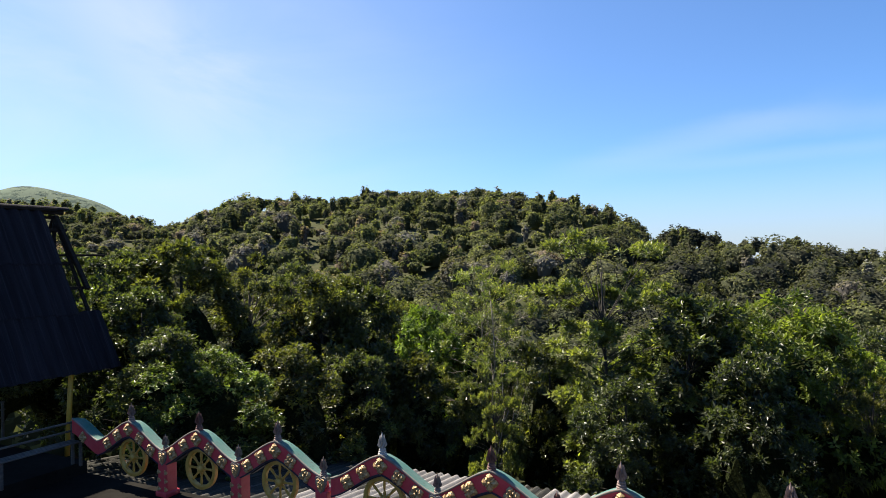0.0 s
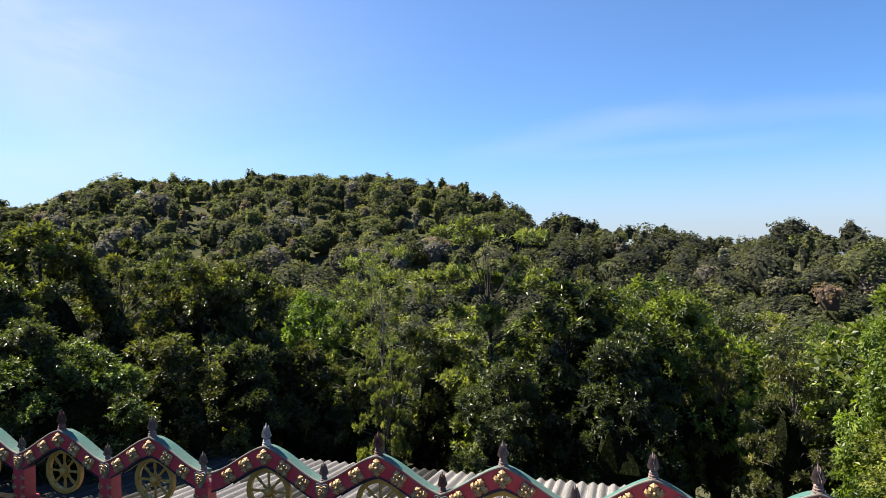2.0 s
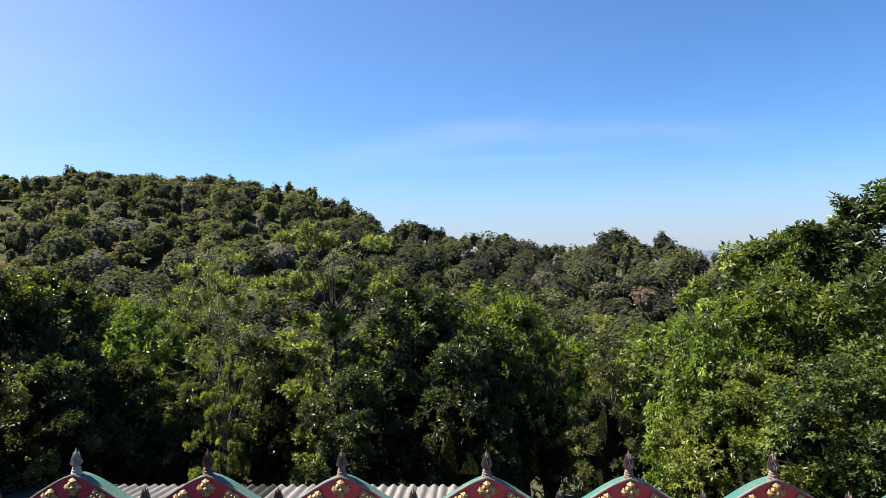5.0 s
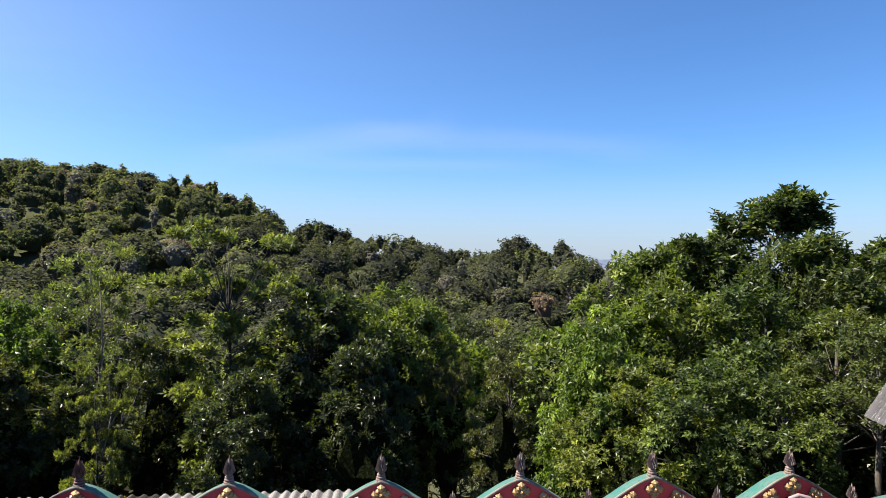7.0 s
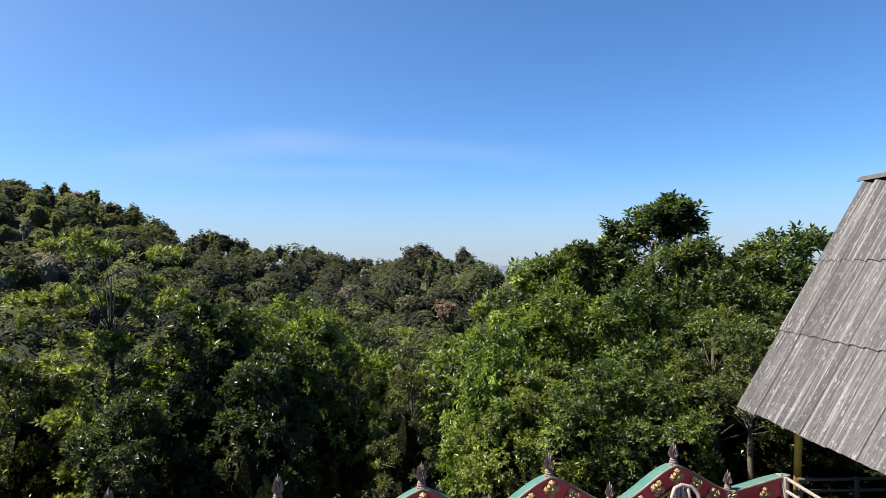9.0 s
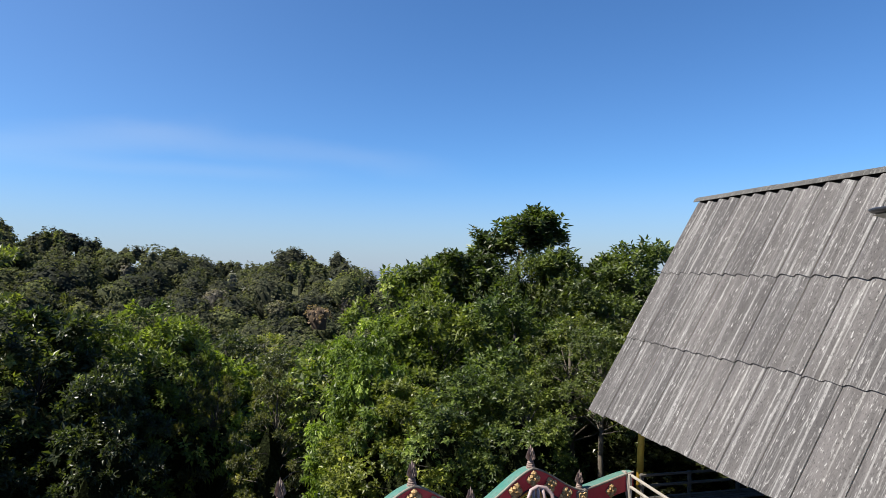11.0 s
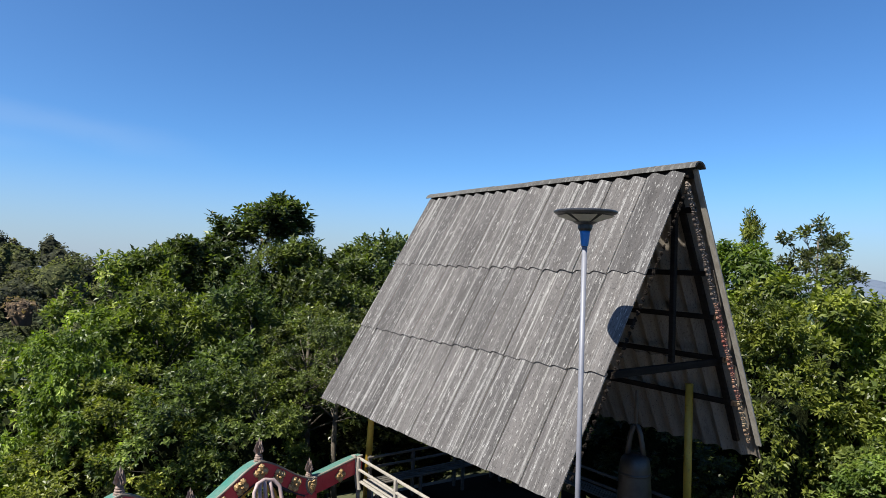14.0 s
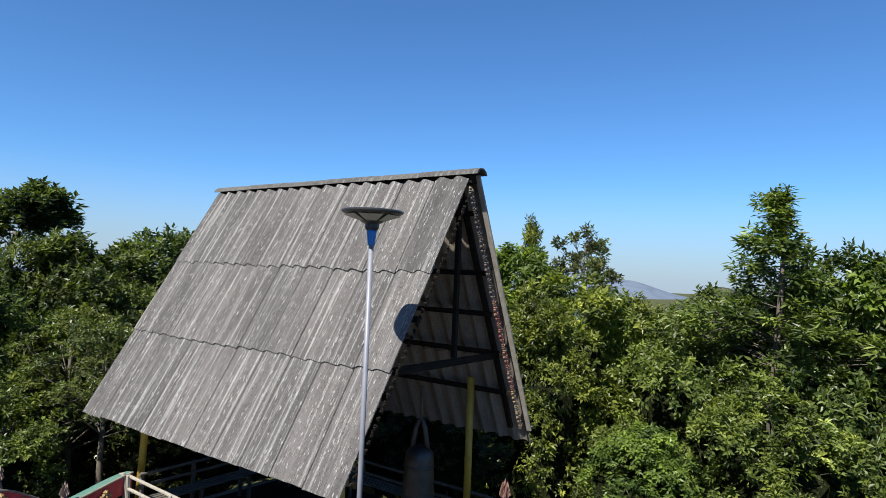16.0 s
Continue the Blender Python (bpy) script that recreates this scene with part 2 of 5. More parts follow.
OCHRE = worn("wheel_ochre", (0.36, 0.19, 0.026), (0.45, 0.28, 0.055), 9, 0.5, 0.1, 0.3, 0.002, (0.1, 0.05, 0.018), 0.5)
ARCH_DARK = worn("arch_dark", (0.0072, 0.0072, 0.0181), (0.0121, 0.0121, 0.0272), 6, 0.7)
RUSSET = worn("russet_finial", (0.0968, 0.0423, 0.0363), (0.1693, 0.0907, 0.0726), 14, 0.75, 0, 0.5, 0.004, (0.0302, 0.0181, 0.0181), 0.5)
STONE = worn("finial_stone", (0.1512, 0.1028, 0.0877), (0.254, 0.1935, 0.1693), 14, 0.8, 0, 0.5, 0.004, (0.0544, 0.0363, 0.0363), 0.6)
PALE_STONE = worn("pale_finial_stone", (0.3326, 0.3145, 0.2964), (0.4234, 0.4052, 0.381), 14, 0.8, 0, 0.5, 0.004, (0.1512, 0.121, 0.121), 0.5)
CONCRETE = worn("concrete", (0.085, 0.08, 0.074), (0.13, 0.125, 0.115), 1.2, 0.9, 0, 0.4, 0.006, (0.04, 0.04, 0.038), 0.5)
YELLOW = worn("yellow_post_paint", (0.42, 0.245, 0.026), (0.5, 0.31, 0.042), 4, 0.55, 0, 0.3, 0.003, (0.1, 0.075, 0.025), 0.6)
DARKWOOD = worn("dark_timber", (0.0085, 0.006, 0.0049), (0.0193, 0.0145, 0.0115), 4, 0.8, 0, 0.5, 0.004, stretch=(1, 1, 6))
GREYWOOD = worn("weathered_timber", (0.2056, 0.1814, 0.1572), (0.3024, 0.2782, 0.248), 4, 0.85, 0, 0.4, 0.004, (0.0847, 0.0726, 0.0605), 0.6, stretch=(6, 6, 1))
# darker copy of the bench timber, painting shade on the sheltered benches
SHADEWOOD = worn("bench_timber_in_shade", (0.0544, 0.0484, 0.0423), (0.0968, 0.0847, 0.0726), 4, 0.9, 0, 0.4, 0.004, (0.0242, 0.0212, 0.0181), 0.6, stretch=(1, 1, 6))
BRONZE = worn("dark_bronze", (0.05, 0.044, 0.042), (0.085, 0.075, 0.068), 5, 0.5, 0.7, 0.3, 0.003)
STEEL = worn("galvanised_pole", (0.14, 0.143, 0.175), (0.18, 0.183, 0.22), 6, 0.5, 0.1, 0.15, 0.001, (0.11, 0.11, 0.125), 0.3)
BLUE = worn("blue_plastic", (0.018, 0.15, 0.46), (0.026, 0.19, 0.54), 8, 0.4, 0, 0.1, 0.001, (0.0121, 0.0363, 0.0907), 0.3)
BLACK = worn("black_plastic", (0.0121, 0.0121, 0.0133), (0.0212, 0.0212, 0.0242), 8, 0.4, 0, 0.1, 0.001)


def sheet_material(name, base, pale, streak):
    """Fibre-cement sheet: grey with pale flaked streaks down the slope and dark lichen."""
    m, t, s = material(name)
    info = t.nodes.new("ShaderNodeObjectInfo")
    tc = t.nodes.new("ShaderNodeTexCoord")
    shift = t.nodes.new("ShaderNodeVectorMath")
    shift.operation = "MULTIPLY_ADD"
    t.links.new(info.outputs["Random"], shift.inputs[0])
    shift.inputs[1].default_value = (17, 31, 7)
    t.links.new(tc.outputs["Object"], shift.inputs[2])

    def grain(scale, detail, stretch):
        mp = t.nodes.new("ShaderNodeMapping")
        mp.inputs["Scale"].default_value = stretch
        t.links.new(shift.outputs[0], mp.inputs[0])
        n = node(t, "ShaderNodeTexNoise", Scale=scale, Detail=detail, Roughness=0.62)
        t.links.new(mp.outputs[0], n.inputs["Vector"])
        return n.outputs["Fac"]

    mid = grain(3.5, 6, (2.2, 1, 0.3))
    patch = grain(11, 7, (2.9, 1, 0.05))
    flake = grain(52, 6, (1.6, 1, 0.24))
    fine = grain(80, 3, (1, 1, 0.5))
    c = mixed(t, cut(t, mid, 0.35, 0.66), base, tuple(v * 1.5 for v in base))
    c = mixed(t, cut(t, info.outputs["Random"], 0.0, 1.4), mixed(t, 1.0, c, (0.88, 0.88, 0.88), "MULTIPLY"), mixed(t, 1.0, c, (1.35, 1.33, 1.29), "MULTIPLY"))
    c = mixed(t, cut(t, patch, 0.53, 0.64), c, tuple(0.45 * b + 0.55 * p for b, p in zip(base, pale)))
    c = mixed(t, cut(t, flake, streak, streak + 0.1), c, pale)
    c = mixed(t, cut(t, fine, 0.54, 0.74), c, tuple(v * 0.42 for v in base))
    t.links.new(c, s.inputs["Base Color"])
    s.inputs["Roughness"].default_value, s.inputs["Specular IOR Level"].default_value = 0.9, 0.15
    relief(t, s, flake, 0.6, 0.005)
    return m


SHEET = sheet_material("fibre_cement", (0.064, 0.06, 0.062), (0.31, 0.3, 0.3), 0.575)
# underside copy made lighter, painting in light bounced from below
SHEET_BOUNCE = sheet_material("fibre_cement_bounce", (0.16, 0.138, 0.12), (0.27, 0.24, 0.212), 0.6)
RIDGE = sheet_material("ridge_cement", (0.055, 0.053, 0.053), (0.2, 0.196, 0.192), 0.6)
# sheet copy darkened to paint the tree shade on the low roof
SHEET_SHADED = sheet_material("fibre_cement_shaded", (0.0302, 0.0302, 0.026), (0.1452, 0.1361, 0.124), 0.6)
# sheet copy with a near-black base that carries the left roof's shade
SHEET_IN_SHADE = sheet_material("fibre_cement_in_shade", (0.0097, 0.0085, 0.0115), (0.0363, 0.0333, 0.0399), 0.68)
SHEET_LOW = sheet_material("fibre_cement_low", (0.15, 0.143, 0.138), (0.36, 0.345, 0.33), 0.58)
# near-black paving: the shelters' shade is put into its colour
SHADE_PAVING = worn("shade_paving", (0.0091, 0.0081, 0.0072), (0.0181, 0.017, 0.0151), 1.0, 0.95, 0, 0.4, 0.006, (0.0055, 0.0049, 0.0049), 0.5)
SHEET_IN_SHADE.node_tree.nodes["Principled BSDF"].inputs["Specular IOR Level"].default_value = 0.12
DARKWOOD.node_tree.nodes["Principled BSDF"].inputs["Specular IOR Level"].default_value = 0.1
SHADE_PAVING.node_tree.nodes["Principled BSDF"].inputs["Specular IOR Level"].default_value = 0.02


# ---- building helpers ----
def part(name, bm, mat, parent=None, label="", smooth=False):
    me = bpy.data.meshes.new(name)
    bm.normal_update()
    bm.to_mesh(me)
    bm.free()
    me.materials.append(mat)
    if smooth:
        me.shade_smooth()
    ob = new(name, me)
    ob.parent = parent
    return tagged(ob, label)


def share(name, me, m, parent):
    """One more object on a mesh that stands already, at m in its parent's space."""
    ob = new(name, me)
    ob.parent = parent
    ob.matrix_basis = m
    return ob


def empty(name, m, label, category, group="", kind=""):
    ob = new(name)
    ob.empty_display_size = 0.1
    ob.matrix_basis = m
    return tagged(ob, label, category, group, kind)


def box(bm, lo, hi, bevel=0.0, m=None):
    c = [(a + b) / 2 for a, b in zip(lo, hi)]
    r = bmesh.ops.create_cube(bm, size=1, matrix=Matrix.LocRotScale(c, None, [b - a for a, b in zip(lo, hi)]))
    vs = r["verts"]
    if bevel:
        es = list({e for v in vs for e in v.link_edges})
        out = bmesh.ops.bevel(bm, geom=es, offset=bevel, segments=1, affect="EDGES")
        vs = list({v for f in out["faces"] for v in f.verts} | {v for v in vs if v.is_valid})
    if m is not None:
        bmesh.ops.transform(bm, matrix=m, verts=vs)
    return bm


def bar(bm, a, b, w, h=None, bevel=0.0, up=(0, 0, 1)):
    """A straight timber from a to b, w wide and h deep."""
    a, b, h = Vector(a), Vector(b), h or w
    z = (b - a).normalized()
    x = Vector(up).cross(z)
    x = x.normalized() if x.length > 1e-4 else Vector((1, 0, 0))
    y = z.cross(x)
    m = Matrix((x, y, z)).transposed().to_4x4()
    m.translation = a
    return box(bm, (-w / 2, -h / 2, 0), (w / 2, h / 2, (b - a).length), bevel, m)


def tube(bm, points, radii, sides=8, caps=True):
    """A round limb through points."""
    rings = []
    pts = [Vector(p) for p in points]
    for i, p in enumerate(pts):
        d = (pts[min(i + 1, len(pts) - 1)] - pts[max(i - 1, 0)]).normalized()
        x = d.cross(Vector((0.31, 0.95, 0.11))).normalized()
        y = d.cross(x)
        r = float(radii[i])
        rings.append([bm.verts.new(p + r * (math.cos(k) * x + math.sin(k) * y)) for k in (2 * math.pi * j / sides for j in range(sides))])
    for a, b in zip(rings, rings[1:]):
        for j in range(sides):
            bm.faces.new((a[j], a[(j + 1) % sides], b[(j + 1) % sides], b[j]))
    if caps:
        bm.faces.new(rings[0][::-1])
        bm.faces.new(rings[-1])
    return bm


def lathe(bm, profile, sides=16, m=None):
    """A turned body: (radius, height) from foot to top."""
    vs = []
    for r, z in profile:
        vs.append([bm.verts.new((max(r, 1e-4) * math.cos(k), max(r, 1e-4) * math.sin(k), z)) for k in (2 * math.pi * j / sides for j in range(sides))])
    for a, b in zip(vs, vs[1:]):
        for j in range(sides):
            bm.faces.new((a[j], a[(j + 1) % sides], b[(j + 1) % sides], b[j]))
    bm.faces.new(vs[0][::-1])
    bm.faces.new(vs[-1])
    if m is not None:
        bmesh.ops.transform(bm, matrix=m, verts=[v for r in vs for v in r])
    return bm


def fast_mesh(name, verts, quads, mat, tint=None):
    """A mesh from arrays, all faces with the same number of corners."""
    me = bpy.data.meshes.new(name)
    n, k = quads.shape
    me.vertices.add(len(verts))
    me.vertices.foreach_set("co", np.ascontiguousarray(verts, np.float32).ravel())
    me.loops.add(n * k)
    me.loops.foreach_set("vertex_index", np.ascontiguousarray(quads, np.int32).ravel())
    me.polygons.add(n)
    me.polygons.foreach_set("loop_start", np.arange(0, n * k, k, dtype=np.int32))
    me.update(calc_edges=True)
    me.shade_flat()
    if tint is not None:
        me.attributes.new("tint", "FLOAT", "POINT").data.foreach_set("value", np.ascontiguousarray(tint, np.float32))
    me.materials.append(mat)
    return me


# ---- the lie of the land ----
GROUND_Z = -3.42
FENCE_DIR, FENCE_OUT = Vector((0.897, -0.443)), Vector((0.443, 0.897))
RIDGE_U, RIDGE_V = Vector((-0.631, -0.776)), Vector((0.776, -0.631))
# skyline of the wooded hills: heading, rise in degrees, metres away
SKYLINE = [(-180, 0, 160), (-60, 5.2, 300), (-40, 5.7, 300), (-33, 5.5, 290), (-30.5, 5.4, 285), (-28, 4.8, 280), (-26, 4.4, 270), (-24.6, 3.9, 230), (-23.4, 4.0, 200), (-22, 4.5, 185), (-20, 5.5, 178),
           (-17.7, 6.2, 175), (-14, 6.3, 172), (-10.4, 6.2, 170), (-6, 6.9, 165), (-2, 6.8, 162), (2.5, 6.7, 158), (6.2, 6.6, 155), (9.3, 5.9, 152), (12.2, 5.6, 150), (15, 4.5, 148), (16.6, 3.6, 147),
           (18.2, 2.5, 145), (21, 2.4, 140), (23.6, 1.8, 138), (27, 1.35, 137), (30, 1.35, 135), (31.4, 0.8, 134), (33.5, 0.35, 132), (36, 0.0, 128), (39.5, 0.6, 125), (42, 0.4, 125), (44, 0.2, 122),
           (46.6, -1.1, 120), (49, -2.0, 118), (55, -3, 110), (75, -3, 110), (100, -4, 110), (113, -4.5, 120), (128, -4, 120), (180, 0, 160)]
CANOPY = 4.1  # metres that the trees stand over the crest
CREST = [(a, math.degrees(math.atan(math.tan(radians(e)) - CANOPY / r)), r) for a, e, r in SKYLINE]


def outside(x, y):
    """Metres beyond the courtyard's edge."""
    d = np.maximum(x * FENCE_OUT.x + y * FENCE_OUT.y - 7.6, x * RIDGE_V.x + y * RIDGE_V.y - 8.5)
    return np.maximum(np.maximum(d, -y - 9), -x - 10.5)


def land(x, y):
    x, y = np.asarray(x, float), np.asarray(y, float)
    r, az = np.hypot(x, y), np.degrees(np.arctan2(x, y))
    s = np.maximum(outside(x, y), 0)
    near = GROUND_Z - 0.12 - 7.5 * (1 - np.exp(-s / 7.0)) - 0.10 * np.clip(s - 12, 0, 50)
    ca, ce, cr = (np.array(c, float) for c in zip(*CREST))
    rise, dist = np.interp(az, ca, ce), np.interp(az, ca, cr)
    top = np.tan(np.radians(rise)) * dist
    k = np.clip((r - 38) / (dist - 38), 0, 1)
    k = k * k * (3 - 2 * k) * 0.65 + k * 0.35
    z = near * (1 - k) + top * k
    past = np.clip(r - dist, 0, None)
    z = z - 0.35 * past * np.clip(past / 60, 0, 1)
    z = np.maximum(z, -70 - 0.004 * r)
    return z


def build_ground():
    rs = np.concatenate([np.linspace(0.5, 40, 45), np.linspace(43, 260, 60), np.geomspace(270, 4700, 45)])
    azs = np.radians(np.arange(0, 360, 1.5))
    R, A = np.meshgrid(rs, azs, indexing="ij")
    X, Y = R * np.sin(A), R * np.cos(A)
    Z = land(X, Y)
    v = np.stack([X.ravel(), Y.ravel(), Z.ravel()], 1)
    nr, na = R.shape
    i, j = np.meshgrid(np.arange(nr - 1), np.arange(na), indexing="ij")
    a, b = i * na + j, i * na + (j + 1) % na
    q = np.stack([a, b, b + na, a + na], -1).reshape(-1, 4)
    ob = new("ground", fast_mesh("ground", v, q[:, ::-1], GROUND))
    ob.data.shade_smooth()
    return tagged(ob, "forest floor and hills falling away from the courtyard", "ground", kind="structure")



build_ground()


def far_hill(name, heading, half, distance, rise, depth, mat, label, rough=0.05):
    """A hill in the distance: its crest's heading, half-width, distance and rise in degrees; set on the plain."""
    rng = np.random.default_rng(int(abs(heading) * 10 + distance))
    a = np.radians(heading + np.linspace(-1.6, 1.6, 90) * half)
    r = distance + np.linspace(-1.0, 1.4, 40) * depth
    A, R = np.meshgrid(a, r, indexing="ij")
    top = distance * math.tan(radians(rise)) + 78 + 0.004 * distance
    u = (np.degrees(A) - heading) / half
    g = np.exp(-1.1 * u * u) * np.exp(-((R - distance) / depth * 1.5) ** 2)
    wob = sum(rng.normal() * np.sin(A * k * 9 + rng.random() * 6) * np.cos(R / distance * k * 3 + rng.random() * 6) / k for k in range(1, 9))
    Z = -78 - 0.004 * R + top * g * (1 + rough * wob)
    v = np.stack([R * np.sin(A), R * np.cos(A), Z], -1).reshape(-1, 3)
    n = A.shape[1]
    i, j = np.meshgrid(np.arange(A.shape[0] - 1), np.arange(n - 1), indexing="ij")
    q = np.stack([i * n + j, (i + 1) * n + j, (i + 1) * n + j + 1, i * n + j + 1], -1).reshape(-1, 4)
    ob = new(name, fast_mesh(name, v, q[:, ::-1], mat))
    ob.data.shade_smooth()
    return tagged(ob, label, "hill", kind="structure")


def hill_material(name, a, b, c, scale):
    m, t, s = material(name)
    big = cut(t, noise_of(t, scale, 6), 0.35, 0.65)
    fine = cut(t, noise_of(t, scale * 8, 6, 0.65), 0.5, 0.62)
    t.links.new(mixed(t, fine, mixed(t, big, a, b), c), s.inputs["Base Color"])
    s.inputs["Roughness"].default_value, s.inputs["Specular IOR Level"].default_value = 1.0, 0.05
    relief(t, s, fine, 0.6, 3.0)
    return m


# haze is mixed into these colours: paler grass, bluer woods and mountains
GRASS_HILL = hill_material("hazed_grass", (0.085, 0.115, 0.085), (0.115, 0.14, 0.1), (0.06, 0.085, 0.068), 0.01)
WOOD_HILL = hill_material("hazed_woods", (0.0333, 0.0514, 0.0363), (0.0484, 0.0665, 0.0454), (0.0212, 0.0363, 0.0272), 0.02)
HAZE_HILL = hill_material("blue_mountain", (0.095, 0.118, 0.165), (0.107, 0.13, 0.177), (0.084, 0.107, 0.153), 0.002)
far_hill("grassy_hill", -33.2, 13, 900, 6.8, 260, GRASS_HILL, "bare green grassy hill in the distance, paled for haze")
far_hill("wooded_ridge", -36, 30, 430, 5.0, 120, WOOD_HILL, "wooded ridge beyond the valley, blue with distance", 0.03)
far_hill("green_hill", 117, 8, 520, -0.9, 120, hill_material("olive_hill", (0.0454, 0.0533, 0.0333), (0.0665, 0.0726, 0.0454), (0.0302, 0.0375, 0.0254), 0.03), "low green hill beyond the trees")
far_hill("green_hill", 107, 6, 900, -1.0, 200, WOOD_HILL, "low hazy wooded hill beyond the trees")
far_hill("blue_mountain", 109, 4, 3300, -0.1, 600, HAZE_HILL, "far mountain range on the horizon, painted blue for haze")
# ridge added to cover the plain's edge with a haze colour
far_hill("blue_mountain", 47, 13, 3900, -0.45, 500, HAZE_HILL, "blue ridge added on the horizon in place of haze")
far_hill("blue_mountain", 90, 14, 3600, -0.2, 600, HAZE_HILL, "far mountain range on the horizon, painted blue for haze")


# ---- trees ----
def lump():
    bm = bmesh.new()
    bmesh.ops.create_icosphere(bm, subdivisions=2, radius=1)
    out = np.array([v.co[:] for v in bm.verts]), np.array([[v.index for v in f.verts] for f in bm.faces])
    bm.free()
    return out


LUMP = lump()
# near-black colour that paints the deep shade inside a crown
CROWN_SHADE, _tree, _shader = material("crown_shade_core")
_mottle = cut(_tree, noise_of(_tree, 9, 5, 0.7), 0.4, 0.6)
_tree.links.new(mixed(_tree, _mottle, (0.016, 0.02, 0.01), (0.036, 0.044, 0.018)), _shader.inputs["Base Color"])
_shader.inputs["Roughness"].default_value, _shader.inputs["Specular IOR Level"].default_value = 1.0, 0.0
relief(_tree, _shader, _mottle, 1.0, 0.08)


def leaf_cloud(rng, centres, radii, axis_xy, count, length, width, droop, whorl=9, up_bias=0.45, pad=0.8, shell=0.72, curl=0.14):
    """Leaves in whorls at the twig ends, on the outer and upper sides of a crown's clumps: vertices, quads and a tone for each whorl."""
    n = count // whorl
    weight = radii**2 * (0.45 + 0.55 * np.clip((centres[:, 2] - centres[:, 2].min()) / (np.ptp(centres[:, 2]) + 1e-6) * 1.8, 0, 1))
    k = rng.choice(len(centres), n, p=weight / weight.sum())
    out = centres - np.array([axis_xy[0], axis_xy[1], centres[:, 2].mean() - 0.2 * np.ptp(centres[:, 2])])
    out /= np.linalg.norm(out, axis=1)[:, None] + 1e-6
    d = rng.normal(size=(n, 3)) * 0.6 + out[k] * 0.65
    d[:, 2] += up_bias
    d /= np.linalg.norm(d, axis=1)[:, None]
    lobes = 1 + 0.16 * np.sin(d @ rng.normal(size=(3, 5)) * 4.0 + k[:, None] * 1.7).sum(1) / 2
    p = centres[k] + d * (radii[k] * lobes * (shell + (1.08 - shell) * rng.random(n) ** 0.6))[:, None] * np.array([1, 1, pad])
    a = d * 0.75 + np.array([0, 0, 0.4]) + rng.normal(size=(n, 3)) * 0.24
    a /= np.linalg.norm(a, axis=1)[:, None]
    e1 = np.cross(a, rng.normal(size=(n, 3)))
    e1 /= np.linalg.norm(e1, axis=1)[:, None]
    e2 = np.cross(a, e1)
    tone = np.repeat(0.5 * rng.random(n) + 0.5 * rng.random(len(centres))[k], whorl)
    big = np.repeat(0.75 + 0.5 * rng.random(n), whorl)
    a, e1, e2, p = (np.repeat(q, whorl, 0) for q in (a, e1, e2, p))
    total = n * whorl
    j = np.tile(np.arange(whorl), n)
    phi = j * 2.399963 + rng.normal(size=total) * 0.3
    tilt = 0.35 + 1.15 * (j + 0.5) / whorl + rng.normal(size=total) * 0.18
    axis = np.cos(tilt)[:, None] * a + np.sin(tilt)[:, None] * (np.cos(phi)[:, None] * e1 + np.sin(phi)[:, None] * e2)
    axis[:, 2] -= droop
    axis /= np.linalg.norm(axis, axis=1)[:, None]
    nrm = a + rng.normal(size=(total, 3)) * 0.2
    side = np.cross(axis, nrm)
    side /= np.linalg.norm(side, axis=1)[:, None] + 1e-9
    up = np.cross(side, axis)
    up *= np.where(up[:, 2:] < 0, -1, 1)
    L = (length * big * (0.75 + 0.4 * rng.random(total)))[:, None]
    W = (width * big * (0.8 + 0.4 * rng.random(total)))[:, None]
    p = p - a * L * (1.1 * (j / whorl))[:, None] + axis * L * 0.08
    v = np.empty((total, 4, 3))
    v[:, 0], v[:, 2] = p, p + axis * L - up * L * curl
    v[:, 1] = p + axis * L * 0.45 + side * W * 0.5 + up * W * 0.16
    v[:, 3] = p + axis * L * 0.45 - side * W * 0.5 + up * W * 0.16
    return v.reshape(-1, 3), np.arange(total * 4).reshape(-1, 4), np.repeat(tone, 4)


def clumps(rng, n, shape, R, H, base, lobes=()):
    """Clump centres of a crown: R metres wide each way, H high, from base up. lobes: extra boughs shaped to fit the
    camera's view, by across, away, share of the height, radius, clumps.
    """
    out = []
    for i in range(n):
        t = (i + 0.5) / n
        a = i * 2.399963 + rng.normal() * 0.35
        if shape == "dome":
            c = 1 - 1.62 * t
            w = math.sqrt(max(1 - c * c, 0))
            q = R * w * (0.6 + 0.48 * rng.random()) * (1 if i % 6 else 0.45)
            z = 0.5 + 0.5 * c * (0.88 + 0.2 * rng.random())
        elif shape == "cone":
            z = 1 - t ** 0.8
            q = R * (1.03 - z) * (0.45 + 0.55 * rng.random())
        else:
            z = round((1 - t) * 6) / 6 + 0.025 * rng.normal()
            q = R * (0.42 + 0.58 * math.sin(math.pi * (0.25 + 0.55 * (1 - z)))) * (0.3 + 0.7 * rng.random())
        out.append((q * math.cos(a), q * math.sin(a), base + H * (z * 0.96 + 0.04 * rng.random())))
    for dx, dy, hz, r, count in lobes:
        for i in range(count):
            d = rng.normal(size=3)
            d *= r * (0.35 + 0.65 * rng.random() ** 0.5) / np.linalg.norm(d)
            out.append((dx + d[0], dy + d[1], base + H * hz + d[2] * 0.75))
    return np.array(out)


